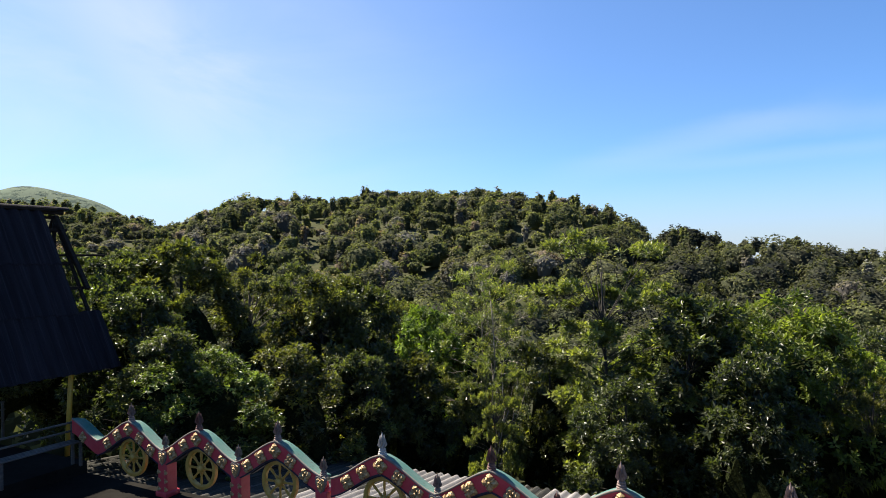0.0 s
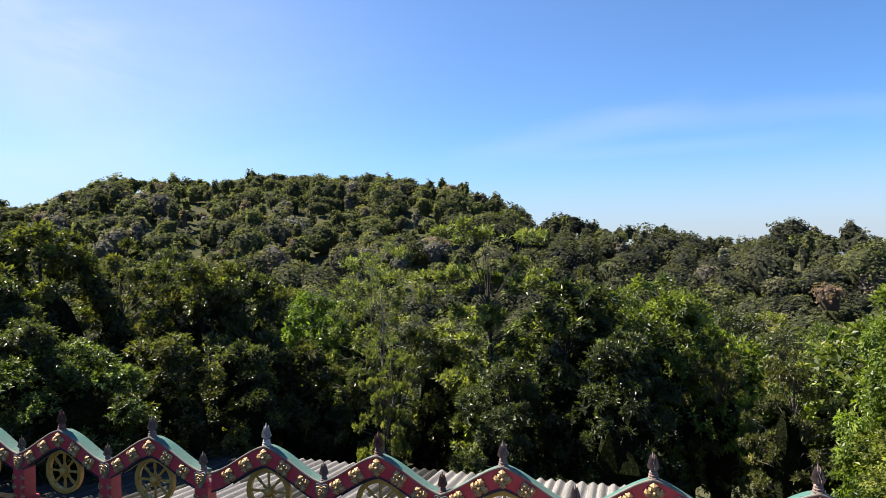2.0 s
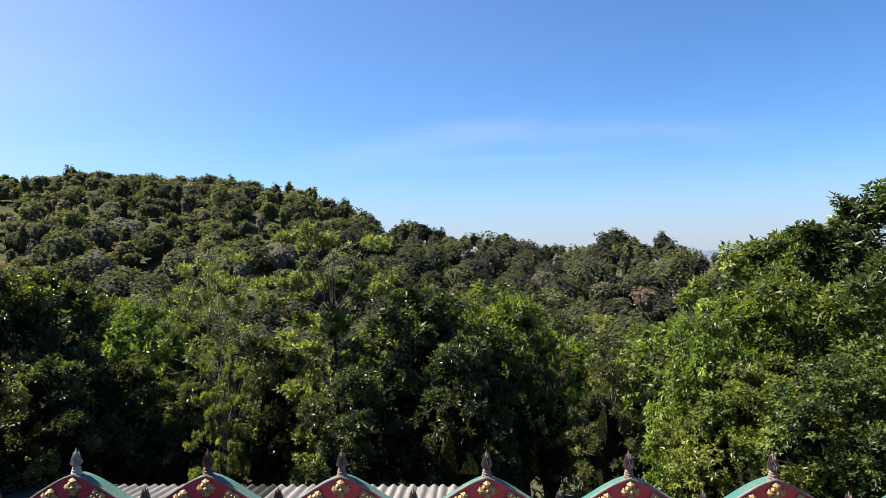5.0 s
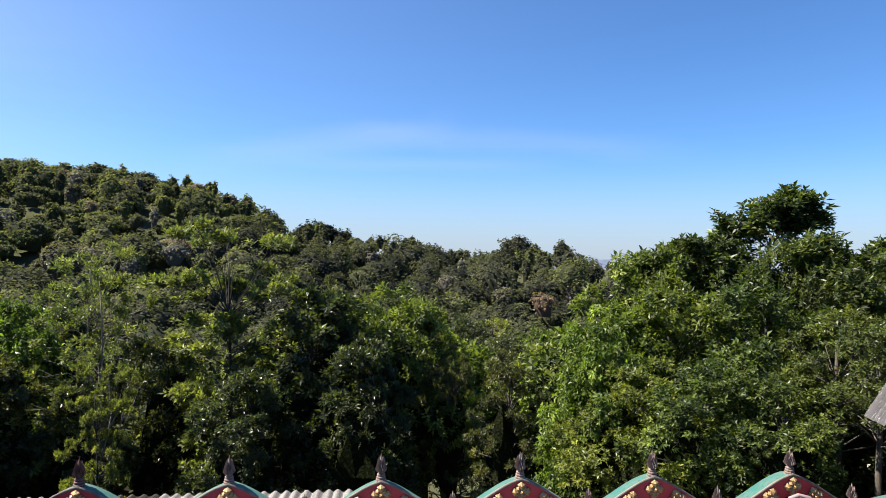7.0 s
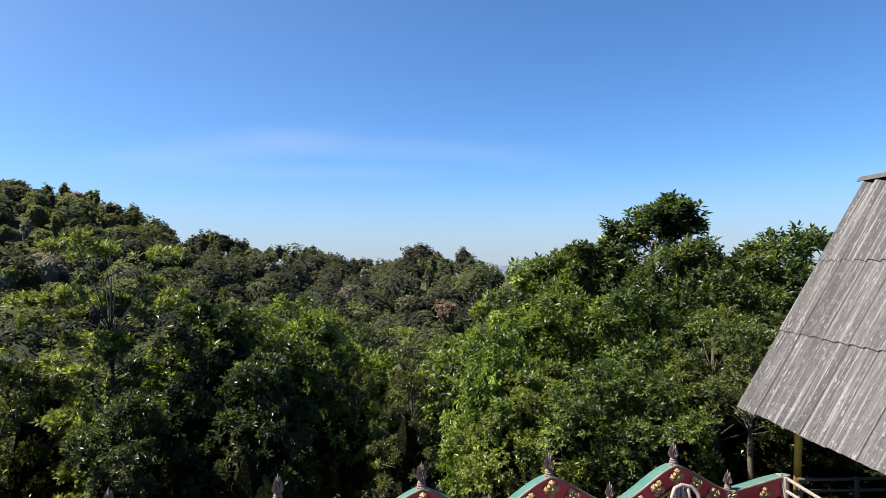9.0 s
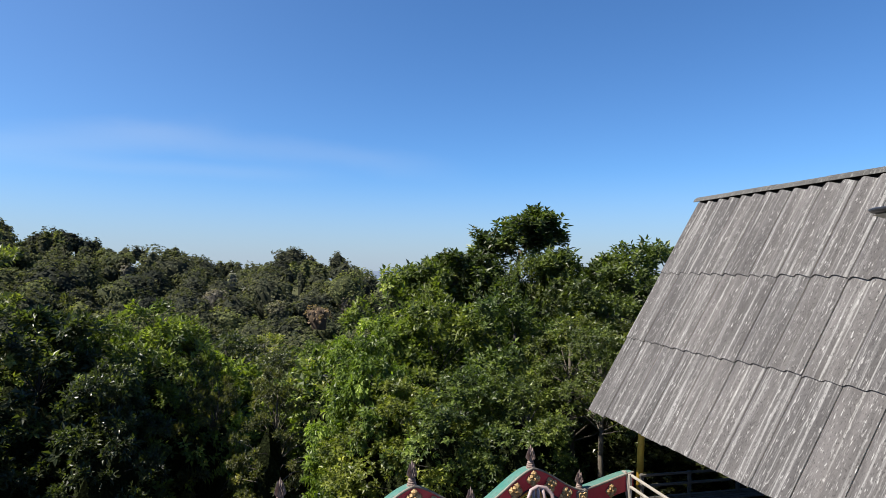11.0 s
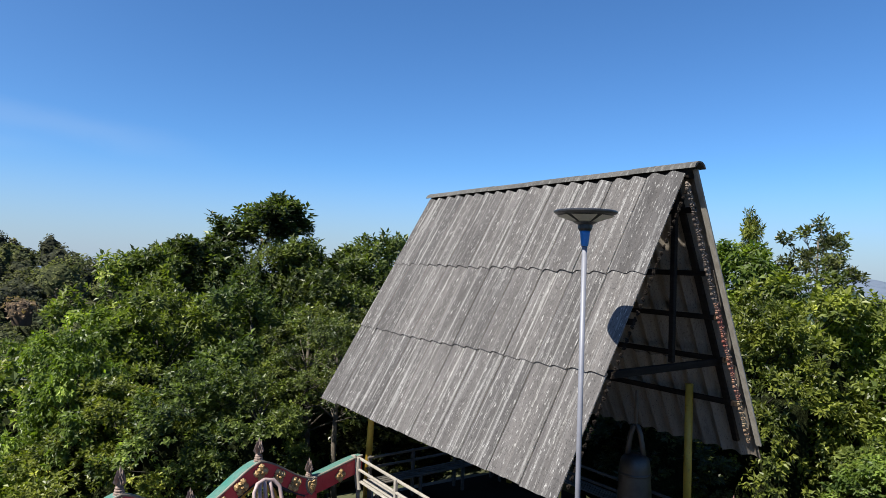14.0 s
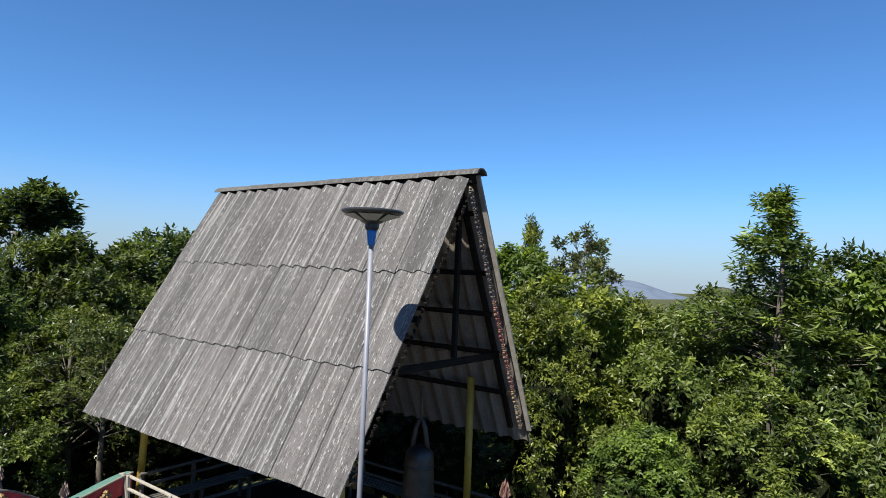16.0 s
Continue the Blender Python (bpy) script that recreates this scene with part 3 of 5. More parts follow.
def build_tree(seed, shape, R, H, base, n_clumps, clump_r, leaves, leaf, mat, bark, droop, name="tree", trunk_r=0.14, shell=0.72, core=0.6, pad=0.8, sway=0.06, up_bias=0.45, whorl=9, lobes=(), straight=False):
    """A tree with its foot at the origin: trunk with limbs, and a crown of separate leaves."""
    rng = np.random.default_rng(seed)
    c = clumps(rng, n_clumps, shape, R, H, base, lobes)
    n_clumps = len(c)
    rad = clump_r * (0.6 + 0.75 * rng.random(n_clumps) ** 1.3)
    lean = rng.normal(size=2) * (0.05 if straight else 0.25)
    v, q, tone = leaf_cloud(rng, c, rad, lean * 0.5, leaves, leaf[0], leaf[1], droop, whorl, up_bias, pad, shell)
    root = empty(name, Matrix.Identity(4), "", "tree")
    bm = bmesh.new()
    top = base + H * 0.9
    spine = [(lean[0] * t * t + sway * math.sin(5 * t + seed), lean[1] * t * t + sway * math.sin(7.3 * t + 2 * seed), top * t) for t in np.linspace(0, 1, 9)]
    tube(bm, spine, [trunk_r * (1 - 0.85 * t) * (1.35 if t == 0 else 1) + 0.01 for t in np.linspace(0, 1, 9)], 8)
    for i in range(0, n_clumps):
        e = Vector(c[i])
        s = max(0.15, min(0.85, (e.z - 0.45 * math.hypot(e.x, e.y)) / top))
        if lobes:
            s = max(0.3, min(0.96, (e.z - 0.3 * math.hypot(e.x, e.y)) / top))
        k = s * 8
        a, b = Vector(spine[int(k)]), Vector(spine[min(int(k) + 1, 8)])
        st = a.lerp(b, k - int(k))
        mid = st.lerp(e, 0.5) + Vector((rng.normal() * 0.1, rng.normal() * 0.1, 0.12 + rng.normal() * 0.08))
        r0 = trunk_r * (1 - 0.8 * s) * (0.3 if lobes else 0.45)
        tube(bm, [st, mid, e], [r0, r0 * 0.6, 0.008], 4, False)
        for _ in range(2 if core == 0.0 else 0):
            tip = e + Vector(rng.normal(size=3)).normalized() * float(rad[i]) * 0.6
            tube(bm, [mid.lerp(e, 0.6), tip], [0.009, 0.004], 3, False)
    part("trunk", bm, bark, root, smooth=True)
    crown = new("crown", fast_mesh("crown", v, q, mat, tone))
    crown.parent = root
    # a dark body inside the crown, added to stand for its deep shade
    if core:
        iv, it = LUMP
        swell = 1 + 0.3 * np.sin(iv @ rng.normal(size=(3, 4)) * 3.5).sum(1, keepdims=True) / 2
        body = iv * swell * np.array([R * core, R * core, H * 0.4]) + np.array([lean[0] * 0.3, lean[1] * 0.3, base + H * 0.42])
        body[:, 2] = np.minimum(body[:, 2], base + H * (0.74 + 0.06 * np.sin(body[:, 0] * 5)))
        inner = new("inner_foliage", fast_mesh("inner_foliage", body, it, CROWN_SHADE))
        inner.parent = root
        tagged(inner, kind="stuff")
    TREE_TOP[root.name] = float(np.percentile(v[:, 2], 99.7))
    return root


TREE_TOP = {}


SPECIES = {
    "dark": [build_tree(s, "dome", 1.8, 6.6, 2.2, 48, 0.6, 13500, (0.165, 0.085), LEAF_DARK, BARK_DARK, 0.35, pad=0.75, shell=0.65) for s in (11, 12, 13)],
    "bright": [build_tree(s, "dome", 1.8, 5.2, 2.0, 40, 0.62, 16000, (0.142, 0.072), LEAF_BRIGHT, BARK_DARK, 0.7, shell=0.75, pad=0.9, whorl=8, up_bias=0.2) for s in (21, 22)],
    "fine": [build_tree(s, "dome", 1.7, 6.4, 2.2, 74, 0.4, 13000, (0.125, 0.062), LEAF_FINE, BARK, 0.2, shell=0.45, pad=0.6, core=0.4) for s in (31, 32)],
    "tiers": [build_tree(s, "tiers", 2.1, 8.4, 2.2, 120, 0.52, 22000, (0.15, 0.072), LEAF_YOUNG, BARK_DARK, 0.08, pad=0.38, trunk_r=0.09, shell=0.3, core=0.0, up_bias=0.6) for s in (41,)],
    "long": [build_tree(s, "dome", 1.9, 5.8, 1.6, 44, 0.64, 15500, (0.138, 0.068), LEAF_LONG, BARK_DARK, 0.35, shell=0.68, pad=0.9, up_bias=0.25) for s in (51, 52, 53)],
    "olive": [build_tree(s, "dome", 1.9, 5.8, 1.6, 50, 0.56, 13500, (0.13, 0.062), LEAF_OLIVE, BARK, 0.3, shell=0.6, pad=0.85, up_bias=0.3) for s in (54, 55)],
    "shade": [build_tree(s, "dome", 1.9, 3.6, 4.2, 36, 0.6, 9000, (0.13, 0.062), LEAF_OLIVE, BARK, 0.3, shell=0.6, pad=0.85, up_bias=0.3, core=0.0) for s in (56,)],
    "sparse": [build_tree(s, "dome", 1.4, 6.4, 3.2, 46, 0.34, 4600, (0.12, 0.052), LEAF_YOUNG, BARK_PALE, 0.2, trunk_r=0.04, shell=0.2, sway=0.22, core=0.0, whorl=7) for s in (61,)],
    "cone": [build_tree(s, "cone", 1.5, 6.6, 2.2, 84, 0.42, 11000, (0.15, 0.05), LEAF_LONG, BARK_PALE, 0.3, trunk_r=0.1, shell=0.4, pad=0.6, core=0.0) for s in (71,)],
    "crown": [build_tree(91, "dome", 1.25, 3.6, 4.6, 44, 0.36, 18000, (0.118, 0.058), LEAF_OLIVE, BARK, 0.25, pad=0.8, shell=0.45, core=0.0, straight=True, trunk_r=0.09,
                         lobes=((-1.5, -0.5, 0.66, 0.42, 10), (-0.95, -0.3, 0.78, 0.42, 9), (-0.3, 0.1, 0.86, 0.42, 8), (0.45, 0.1, 1.0, 0.5, 14), (0.85, -0.1, 0.74, 0.45, 8)))],
    "airy": [build_tree(62, "dome", 0.95, 3.4, 6.2, 44, 0.26, 3900, (0.12, 0.05), LEAF_DARK, BARK, 0.2, trunk_r=0.06, shell=0.3, core=0.0, whorl=7)],
    "feather": [build_tree(72, "cone", 1.35, 5.2, 5.0, 90, 0.28, 9500, (0.14, 0.042), LEAF_LONG, BARK, 0.45, trunk_r=0.1, pad=0.8, shell=0.2, core=0.0, straight=True, whorl=7,
                           lobes=((-1.25, 0.2, 0.42, 0.3, 6), (-0.8, -0.3, 0.5, 0.36, 8), (1.25, 0, 0.4, 0.42, 9), (0.75, 0.3, 0.3, 0.5, 8), (-0.9, 0.3, 0.2, 0.5, 7)))],
    "wood": [build_tree(s, "dome", 2.4, 4.6, 1.4, 44, 0.66, 3400, (0.26, 0.15), (LEAF_FINE, LEAF_LONG, LEAF_YOUNG, LEAF_LONG)[s % 4], BARK_DARK, 0.2, core=0.7, pad=0.8, shell=0.8, whorl=6) for s in (80, 81, 82, 83)],
}
TREE_LABEL = {
    "dark": "broad-leaved tree with glossy dark green leaves on the slope",
    "bright": "tree with large drooping bright green leaves beyond the fence",
    "fine": "tree with small yellow-green leaves on the forest edge",
    "tiers": "slender tree with tiered branches and light green leaves",
    "long": "bushy tree with long narrow glossy green leaves",
    "olive": "bushy tree with olive green leaves and thin pale twigs",
    "shade": "tree with a high olive green crown over a dark hollow",
    "sparse": "thin tree with pale branches and sparse leaves",
    "cone": "tall pointed tree with feathery green leaves",
    "crown": "tall spreading tree with layered dark green foliage above the rest",
    "airy": "slender tree with an open rounded crown of small dark leaves",
    "feather": "tall open tree with a pale trunk and drooping narrow leaves",
    "wood": "rounded green tree in the wooded valley",
}
EYE = (0.5, 0.15, 0.12)
used = set()

tree_rng = random.Random(5)


def plant(kind, heading, distance, rise, girth=1.0, turn=None):
    """A tree at a heading and distance from the viewpoint, whose top stands at that many degrees above the level."""
    a = radians(heading)
    x, y = EYE[0] + distance * math.sin(a), EYE[1] + distance * math.cos(a)
    z = float(land(x, y)) - 0.1
    top = EYE[2] + distance * math.tan(radians(rise))
    h = max(top - z, 1.5)
    src = tree_rng.choice(SPECIES[kind])
    s = h / TREE_TOP[src.name]
    g = girth * max(min(s, 1.15), 0.7)
    rot = tree_rng.random() * 360 if turn is None else turn
    m = pose(x, y, z, 0, 0, rot) @ Matrix.Diagonal((g, g, s, 1))
    if src.name not in used:
        used.add(src.name)
        src.matrix_basis = m
        ob = src
    else:
        ob = copy_thing(src, m @ Matrix.Diagonal([1 / k for k in src.scale] + [1]))
    return tagged(ob, TREE_LABEL[kind], "tree", "trees of the slope")


# kind, heading, metres, rise of the top, girth, turn
for row in (
        # over and beside the dark shelter
        ("dark", -36, 20, 1.5, 1.1), ("dark", -31, 21, 1.6, 1.0), ("dark", -27, 18, 1.3, 0.95), ("bright", -29.5, 23, 0.6, 0.8), ("dark", -22.8, 17.5, 2.2, 0.95), ("dark", -26.5, 15.6, -1.6, 0.8),
        ("dark", -24, 14.0, -5.0, 0.7), ("fine", -17.8, 18, 0.9, 0.85), ("long", -21.5, 13.6, -7.0, 0.85), ("fine", -13.9, 18.5, 0.1, 0.8), ("dark", -14, 14.6, -7.0, 0.9), ("dark", -11.6, 17.6, -1.0, 0.8),
        ("dark", -8.6, 18, -1.9, 0.9), ("dark", -8.3, 15.6, -8.0, 0.8), ("dark", -3.4, 16.8, -8.2, 0.9),
        # the gap with thin trees
        ("dark", -5, 23, -3.4, 0.8), ("bright", -2.2, 20, -4.2, 0.75), ("sparse", 2.3, 18, -0.6, 0.9), ("sparse", 4.6, 20, 0.3, 0.8), ("dark", 1.6, 21, -4.5, 0.7), ("tiers", 3.9, 14.2, -9.3, 0.45), ("dark", 2.2, 16.4, -10.5, 0.8),
        # the tiered tree and the glossy trees round it
        ("tiers", 13.6, 17.0, 2.1, 1.0), ("dark", 8.6, 17.4, -7.5, 0.8), ("dark", 20.5, 16.5, -3.6, 1.05), ("dark", 15.0, 14.4, -10.5, 0.85), ("dark", 25.4, 14.6, -8.0, 0.85),
        ("long", 27.4, 17.8, -3.3, 0.9), ("fine", 23, 21, -2.6, 0.7), ("dark", 29.5, 20, -5.5, 0.8), ("fine", 33, 17, -8.5, 0.7), ("fine", 38.6, 14.5, -9.0, 0.75), ("bright", 31, 24, -6.0, 0.8),
        # the bright mound and the bushes before the bell shelter
        ("bright", 46.4, 11.6, -6.4, 0.72), ("bright", 48.6, 13.2, -4.6, 0.85), ("long", 50.5, 15, 0.4, 0.85), ("olive", 55.0, 17.4, 0.2, 0.7), ("crown", 59.1, 16.6, 5.3, 1.3, -59.6), ("olive", 58.0, 15.6, 0.6, 0.85), ("olive", 62.5, 15.8, 1.0, 0.7), ("long", 53, 13, -3.0, 1.0),
        ("long", 50.4, 10.7, -10.0, 0.8), ("long", 55.4, 10.4, -9.2, 0.8), ("long", 60, 10.3, -9.5, 0.7), ("long", 59, 13, -2.4, 1.0), ("olive", 66, 16, 1.6, 1.0), ("long", 71, 16, 2.3, 1.0), ("shade", 65, 12.6, -4.0, 1.0), ("shade", 67.5, 11.0, -5.0, 0.7), ("dark", 74.5, 13.2, -12.5, 0.8), ("dark", 80, 13.4, -12.5, 0.8), ("dark", 78.2, 12.0, -13.8, 0.7),
        ("dark", 71, 13, -4.5, 0.9), ("dark", 78, 16, 1.5, 1.0), ("dark", 92, 13.4, -3.5, 1.0), ("dark", 95.3, 10.6, -7.4, 0.7), ("long", 102.6, 12.2, -2.2, 0.85), ("dark", 90.5, 11.5, -6.2, 0.8), ("long", 97.2, 14, -1.4, 0.9),
        # beyond the bell shelter
        ("cone", 101.6, 17, 4.8, 0.5), ("bright", 100.3, 15, 2.4, 0.9), ("airy", 106.4, 17, 4.4, 1.0, 200), ("long", 105, 14, 0.2, 1.0), ("bright", 110, 15, -2.2, 0.9), ("long", 115, 13, -4, 1.0),
        ("feather", 121.2, 13.5, 7.3, 1.45, -120.6), ("long", 125.4, 14.5, 2.8, 0.8), ("bright", 129, 15, 1.6, 1.0), ("long", 121, 11.5, -8, 1.0), ("long", 118.5, 15.5, -0.6, 0.9), ("bright", 112, 11, -12, 0.8), ("long", 135, 15, 1, 1.0)):
    plant(*row)
# the trees of the valley between and behind them
TOPS = [(-45, 1.0), (16, -2.5), (22, -4), (30, -4.5), (35, -8.5), (39, -8.5), (43, -5), (48, -1.5), (95, 0.5), (106, -0.5), (110, -2.0), (113, -2.4), (118, -1.2), (126, 0), (140, 1)]
for dist, step in ((26, 6.2), (31, 5.2), (38, 4.4), (46, 3.8), (55, 3.3)):
    for first, last in ((16, 18), (33, 46), (110, 118 if dist < 32 else 110)):
        h = first + dist * 0.05 - 1.5
        while h < last:
            d = dist * (0.93 + 0.14 * tree_rng.random())
            a = radians(h)
            z = float(land(EYE[0] + d * math.sin(a), EYE[1] + d * math.cos(a)))
            rise = math.degrees(math.atan2(z + 5.5 + 2.5 * tree_rng.random() - EYE[2], d))
            plant("wood", h, d, min(rise, float(np.interp(h, *zip(*TOPS))) + 2.5) if h < 94 else float(np.interp(h, *zip(*TOPS))) - tree_rng.random(), 1.0)
            h += step * (0.8 + 0.4 * tree_rng.random())
for group in SPECIES.values():
    for src in group:
        if src.name not in used:
            for o in (*src.children, src):
                bpy.data.objects.remove(o)


def bare_tree(heading, distance, rise, seed):
    """A dead sapling: a pale stem that forks three times into thin bare twigs."""
    rng = random.Random(seed)
    a = radians(heading)
    x, y = EYE[0] + distance * math.sin(a), EYE[1] + distance * math.cos(a)
    z = float(land(x, y)) - 0.1
    h = EYE[2] + distance * math.tan(radians(rise)) - z
    root = empty("dead_tree", Matrix.Translation((x, y, z)), "leafless dead sapling with pale forked twigs", "tree")

    def grow(bm, p, d, length, r, level):
        q = p + d * length * 0.5 + Vector((rng.gauss(0, 0.05), rng.gauss(0, 0.05), 0.02)) * length
        e = q + (d + Vector((rng.gauss(0, 0.16), rng.gauss(0, 0.16), 0.05))).normalized() * length * 0.5
        tube(bm, [p, q, e], [r, r * 0.8, r * 0.6], 5, False)
        if level:
            for k in range(2):
                s = Vector((rng.gauss(0, 0.55), rng.gauss(0, 0.55), 0.7)).normalized()
                grow(bm, q.lerp(e, 0.3 + 0.35 * k), (d + s).normalized(), length * (0.5 + 0.2 * rng.random()), r * 0.5, level - 1)

    stem, twigs = bmesh.new(), bmesh.new()
    tube(stem, [(0, 0, 0), (0.05, 0.03, h * 0.3), (-0.04, 0.05, h * 0.55)], [0.05, 0.042, 0.032], 7)
    part("stem", stem, BARK_PALE, root, smooth=True)
    for k in range(3):
        grow(twigs, Vector((-0.04, 0.05, h * (0.42 + 0.04 * k))), Vector((rng.gauss(0, 0.35), rng.gauss(0, 0.35), 1)).normalized(), h * 0.22, 0.016, 2)
    part("branching", twigs, BARK_PALE, root, "thin pale bare twigs")
    return root


bare_tree(3.9, 15.6, -5.5, 4)


def billow(rng):
    """A crown like a cauliflower: rounded lobes with creases between, open below; a fine one to set leaves on and a
    coarse one for the shade-dark body inside.
    """
    lobes = []
    for size, n, gain in ((0.42, 7, 0.42), (0.22, 40, 0.2)):
        b = rng.normal(size=(n, 3))
        b[:, 2] = np.abs(b[:, 2]) - 0.25
        b /= np.linalg.norm(b, axis=1)[:, None]
        lobes.append((b, size, gain * (0.7 + 0.6 * rng.random(n))))
    made = []
    for level in (2, 1):
        bm = bmesh.new()
        bmesh.ops.create_icosphere(bm, subdivisions=level, radius=1)
        bmesh.ops.delete(bm, geom=[v for v in bm.verts if v.co.z < -0.45], context="VERTS")
        bm.verts.index_update()
        v = np.array([q.co[:] for q in bm.verts])
        f = np.array([[q.index for q in face.verts] for face in bm.faces])
        bm.free()
        out = sum((np.exp(-((np.linalg.norm(v[:, None] - b[None], axis=2) / size) ** 2) / 1.2) * gain).max(1) for b, size, gain in lobes)
        made.append((v * (0.6 + 1.1 * out)[:, None], f))
    return made


def far_woods():
    """The closed forest of the hills: lobed crowns with loose sprays of leaves on them."""
    rng = np.random.default_rng(77)
    forms = [billow(rng) for _ in range(18)]
    ca, ce, cr = zip(*CREST)
    vs, ts, tint, n = [], [], [], 0
    sites = []
    for r0 in np.geomspace(30, 310, 64):
        step = math.degrees((2.9 + 0.004 * r0) / r0)
        a = -44 + rng.random() * step
        while a < 134:
            r = r0 * (1 + 0.04 * rng.normal())
            hazed_ridge = a < 12 and r0 > 70  # the long ridge: mixed trees, their tints lightened to stand for haze
            here, a = a + step * 0.4 * rng.normal(), a + step * (0.6 + 0.8 * rng.random()) * (0.84 if hazed_ridge else 1)
            far = r / np.interp(here, ca, cr)
            if far < 1.05 and (r0 > 56 or not (14 < here < 53 or 101 < here < 124)):
                rim = 0.72 if far > 0.86 else 1
                R = 1.3 + (2.2 if hazed_ridge else 2.9) * rng.random() ** 2.0 * rim
                H, lift = R * (0.7 + 0.6 * rng.random()), 0.8 + 1.9 * rng.random() ** 1.5 * rim
                if far > (0.5 if hazed_ridge else 0.8) and rng.random() < (0.06 if hazed_ridge and far > 0.85 else 0.25):  # slim trees that stand out of the canopy
                    R, H, lift = 0.7 + 0.6 * rng.random(), 1.5 + 1.2 * rng.random(), 2.2 + 1.3 * rng.random()
                sites.append((here, r, R, H, lift, -2 if hazed_ridge else -1))
    # single large trees that stand on the crest, pale and bare ones below it: heading, metres, radius, height, rise of the top, tint
    for az, r, R, H, rise, hue in ((39.5, 121, 4.4, 4.2, 2.0, 0.3), (38.0, 119, 3.0, 2.8, 0.9, 0.2), (41.0, 119, 3.2, 3.0, 0.9, 0.4), (43.2, 121, 2.3, 2.6, 1.35, 0.3), (44.4, 119, 2.4, 2.4, 0.2, 0.25),
                                   (47.8, 118, 2.2, 2.4, -0.2, 0.2), (45.8, 116, 2.2, 1.9, -0.9, 0.93), (21.2, 138, 3.9, 3.2, 2.9, 0.05), (19.8, 140, 2.6, 2.4, 2.5, 0.15), (22.9, 138, 2.6, 2.4, 2.2, 0.1),
                                   (29.6, 133, 3.2, 2.6, 1.4, 0.15), (31.6, 131, 2.6, 2.2, 0.8, 0.1), (33.3, 130, 2.2, 2.0, 0.4, 0.1), (40.6, 112, 2.0, 2.4, -0.8, 0.92), (42.2, 110, 2.2, 2.0, -1.2, 0.95),
                                   (44.3, 108, 2.2, 1.8, -1.4, 0.93), (33.0, 92, 2.6, 2.6, -1.6, 0.88), (41.8, 76, 1.7, 2.2, -3.0, 0.99), (-9.2, 118, 3.0, 2.6, 3.6, 0.99), (-7.4, 116, 3.2, 2.6, 3.5, 0.98), (-5.6, 118, 2.4, 2.2, 3.2, 0.99), (-8.0, 125, 2.2, 2.6, 4.4, 0.88), (36.2, 108, 2.2, 1.8, -1.3, 0.93)):
        sites.append((az, r, R, H, r * math.tan(radians(rise)) - 1.02 * H, hue))
    for az, r, R, H, lift, hue in sites:
        x, y = r * math.sin(radians(az)), r * math.cos(radians(az))
        c = np.array([x, y, float(land(x, y)) + lift if hue < 0 else lift])
        (v, f), (cv, cf) = forms[rng.integers(len(forms))]
        turn = rng.random() * 6.283
        spin = np.array([[math.cos(turn), -math.sin(turn), 0], [math.sin(turn), math.cos(turn), 0], [0, 0, 1]])
        size = np.array([R * (0.85 + 0.3 * rng.random()), R * (0.85 + 0.3 * rng.random()), H])
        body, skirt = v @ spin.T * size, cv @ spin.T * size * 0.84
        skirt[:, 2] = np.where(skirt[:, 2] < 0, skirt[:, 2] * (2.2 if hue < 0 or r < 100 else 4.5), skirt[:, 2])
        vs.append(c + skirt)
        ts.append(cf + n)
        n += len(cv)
        k = int(np.clip(56 * R * R * (110 / max(r, 75)) ** 0.9, 140, 1700)) if az < 53 and (az > 14 or r > 70) else int((34 if az < 53 else 10) * R * R)
        w = rng.random((k, 3))
        w /= w.sum(1, keepdims=True)
        face = f[rng.integers(0, len(f), k)]
        p = (body[face] * w[:, :, None]).sum(1)
        d = p / np.linalg.norm(p, axis=1)[:, None]
        p = c + p * (0.86 + 0.22 * rng.random((k, 1)) ** 1.3)
        nrm = d * 0.8 + np.array([0, 0, 0.5]) + rng.normal(size=(k, 3)) * 0.45
        e1 = np.cross(nrm, rng.normal(size=(k, 3)))
        e1 /= np.linalg.norm(e1, axis=1)[:, None]
        e2 = np.cross(nrm, e1)
        e2 /= np.linalg.norm(e2, axis=1)[:, None]
        s = (0.26 + 0.26 * rng.random((k, 1))) * (max(r, 75) / 110) ** 0.6
        tri = np.stack([p - e1 * s * 0.5, p + e1 * s * 0.5, p + e2 * s], 1).reshape(-1, 3)
        vs.append(tri)
        ts.append(np.arange(k * 3).reshape(-1, 3) + n)
        n += k * 3
        # past 110 m the tints are held paler, which paints in haze
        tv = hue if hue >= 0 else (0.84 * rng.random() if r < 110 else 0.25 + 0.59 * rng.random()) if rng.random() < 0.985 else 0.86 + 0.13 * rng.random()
        # the ridge's mix of species, with its tints pushed paler for haze
        if hue == -2:
            tv = rng.choice((0.45 + 0.3 * rng.random(), 0.74 + 0.09 * rng.random(), 0.87 + 0.05 * rng.random(), 0.98), p=(0.5, 0.32, 0.12, 0.06))
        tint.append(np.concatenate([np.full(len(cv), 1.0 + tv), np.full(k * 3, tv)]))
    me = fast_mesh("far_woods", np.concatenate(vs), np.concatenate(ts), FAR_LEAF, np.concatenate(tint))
    me.shade_smooth()
    return tagged(new("far_woods", me), "dense mixed green forest covering the hill", "forest", kind="stuff")


far_woods()


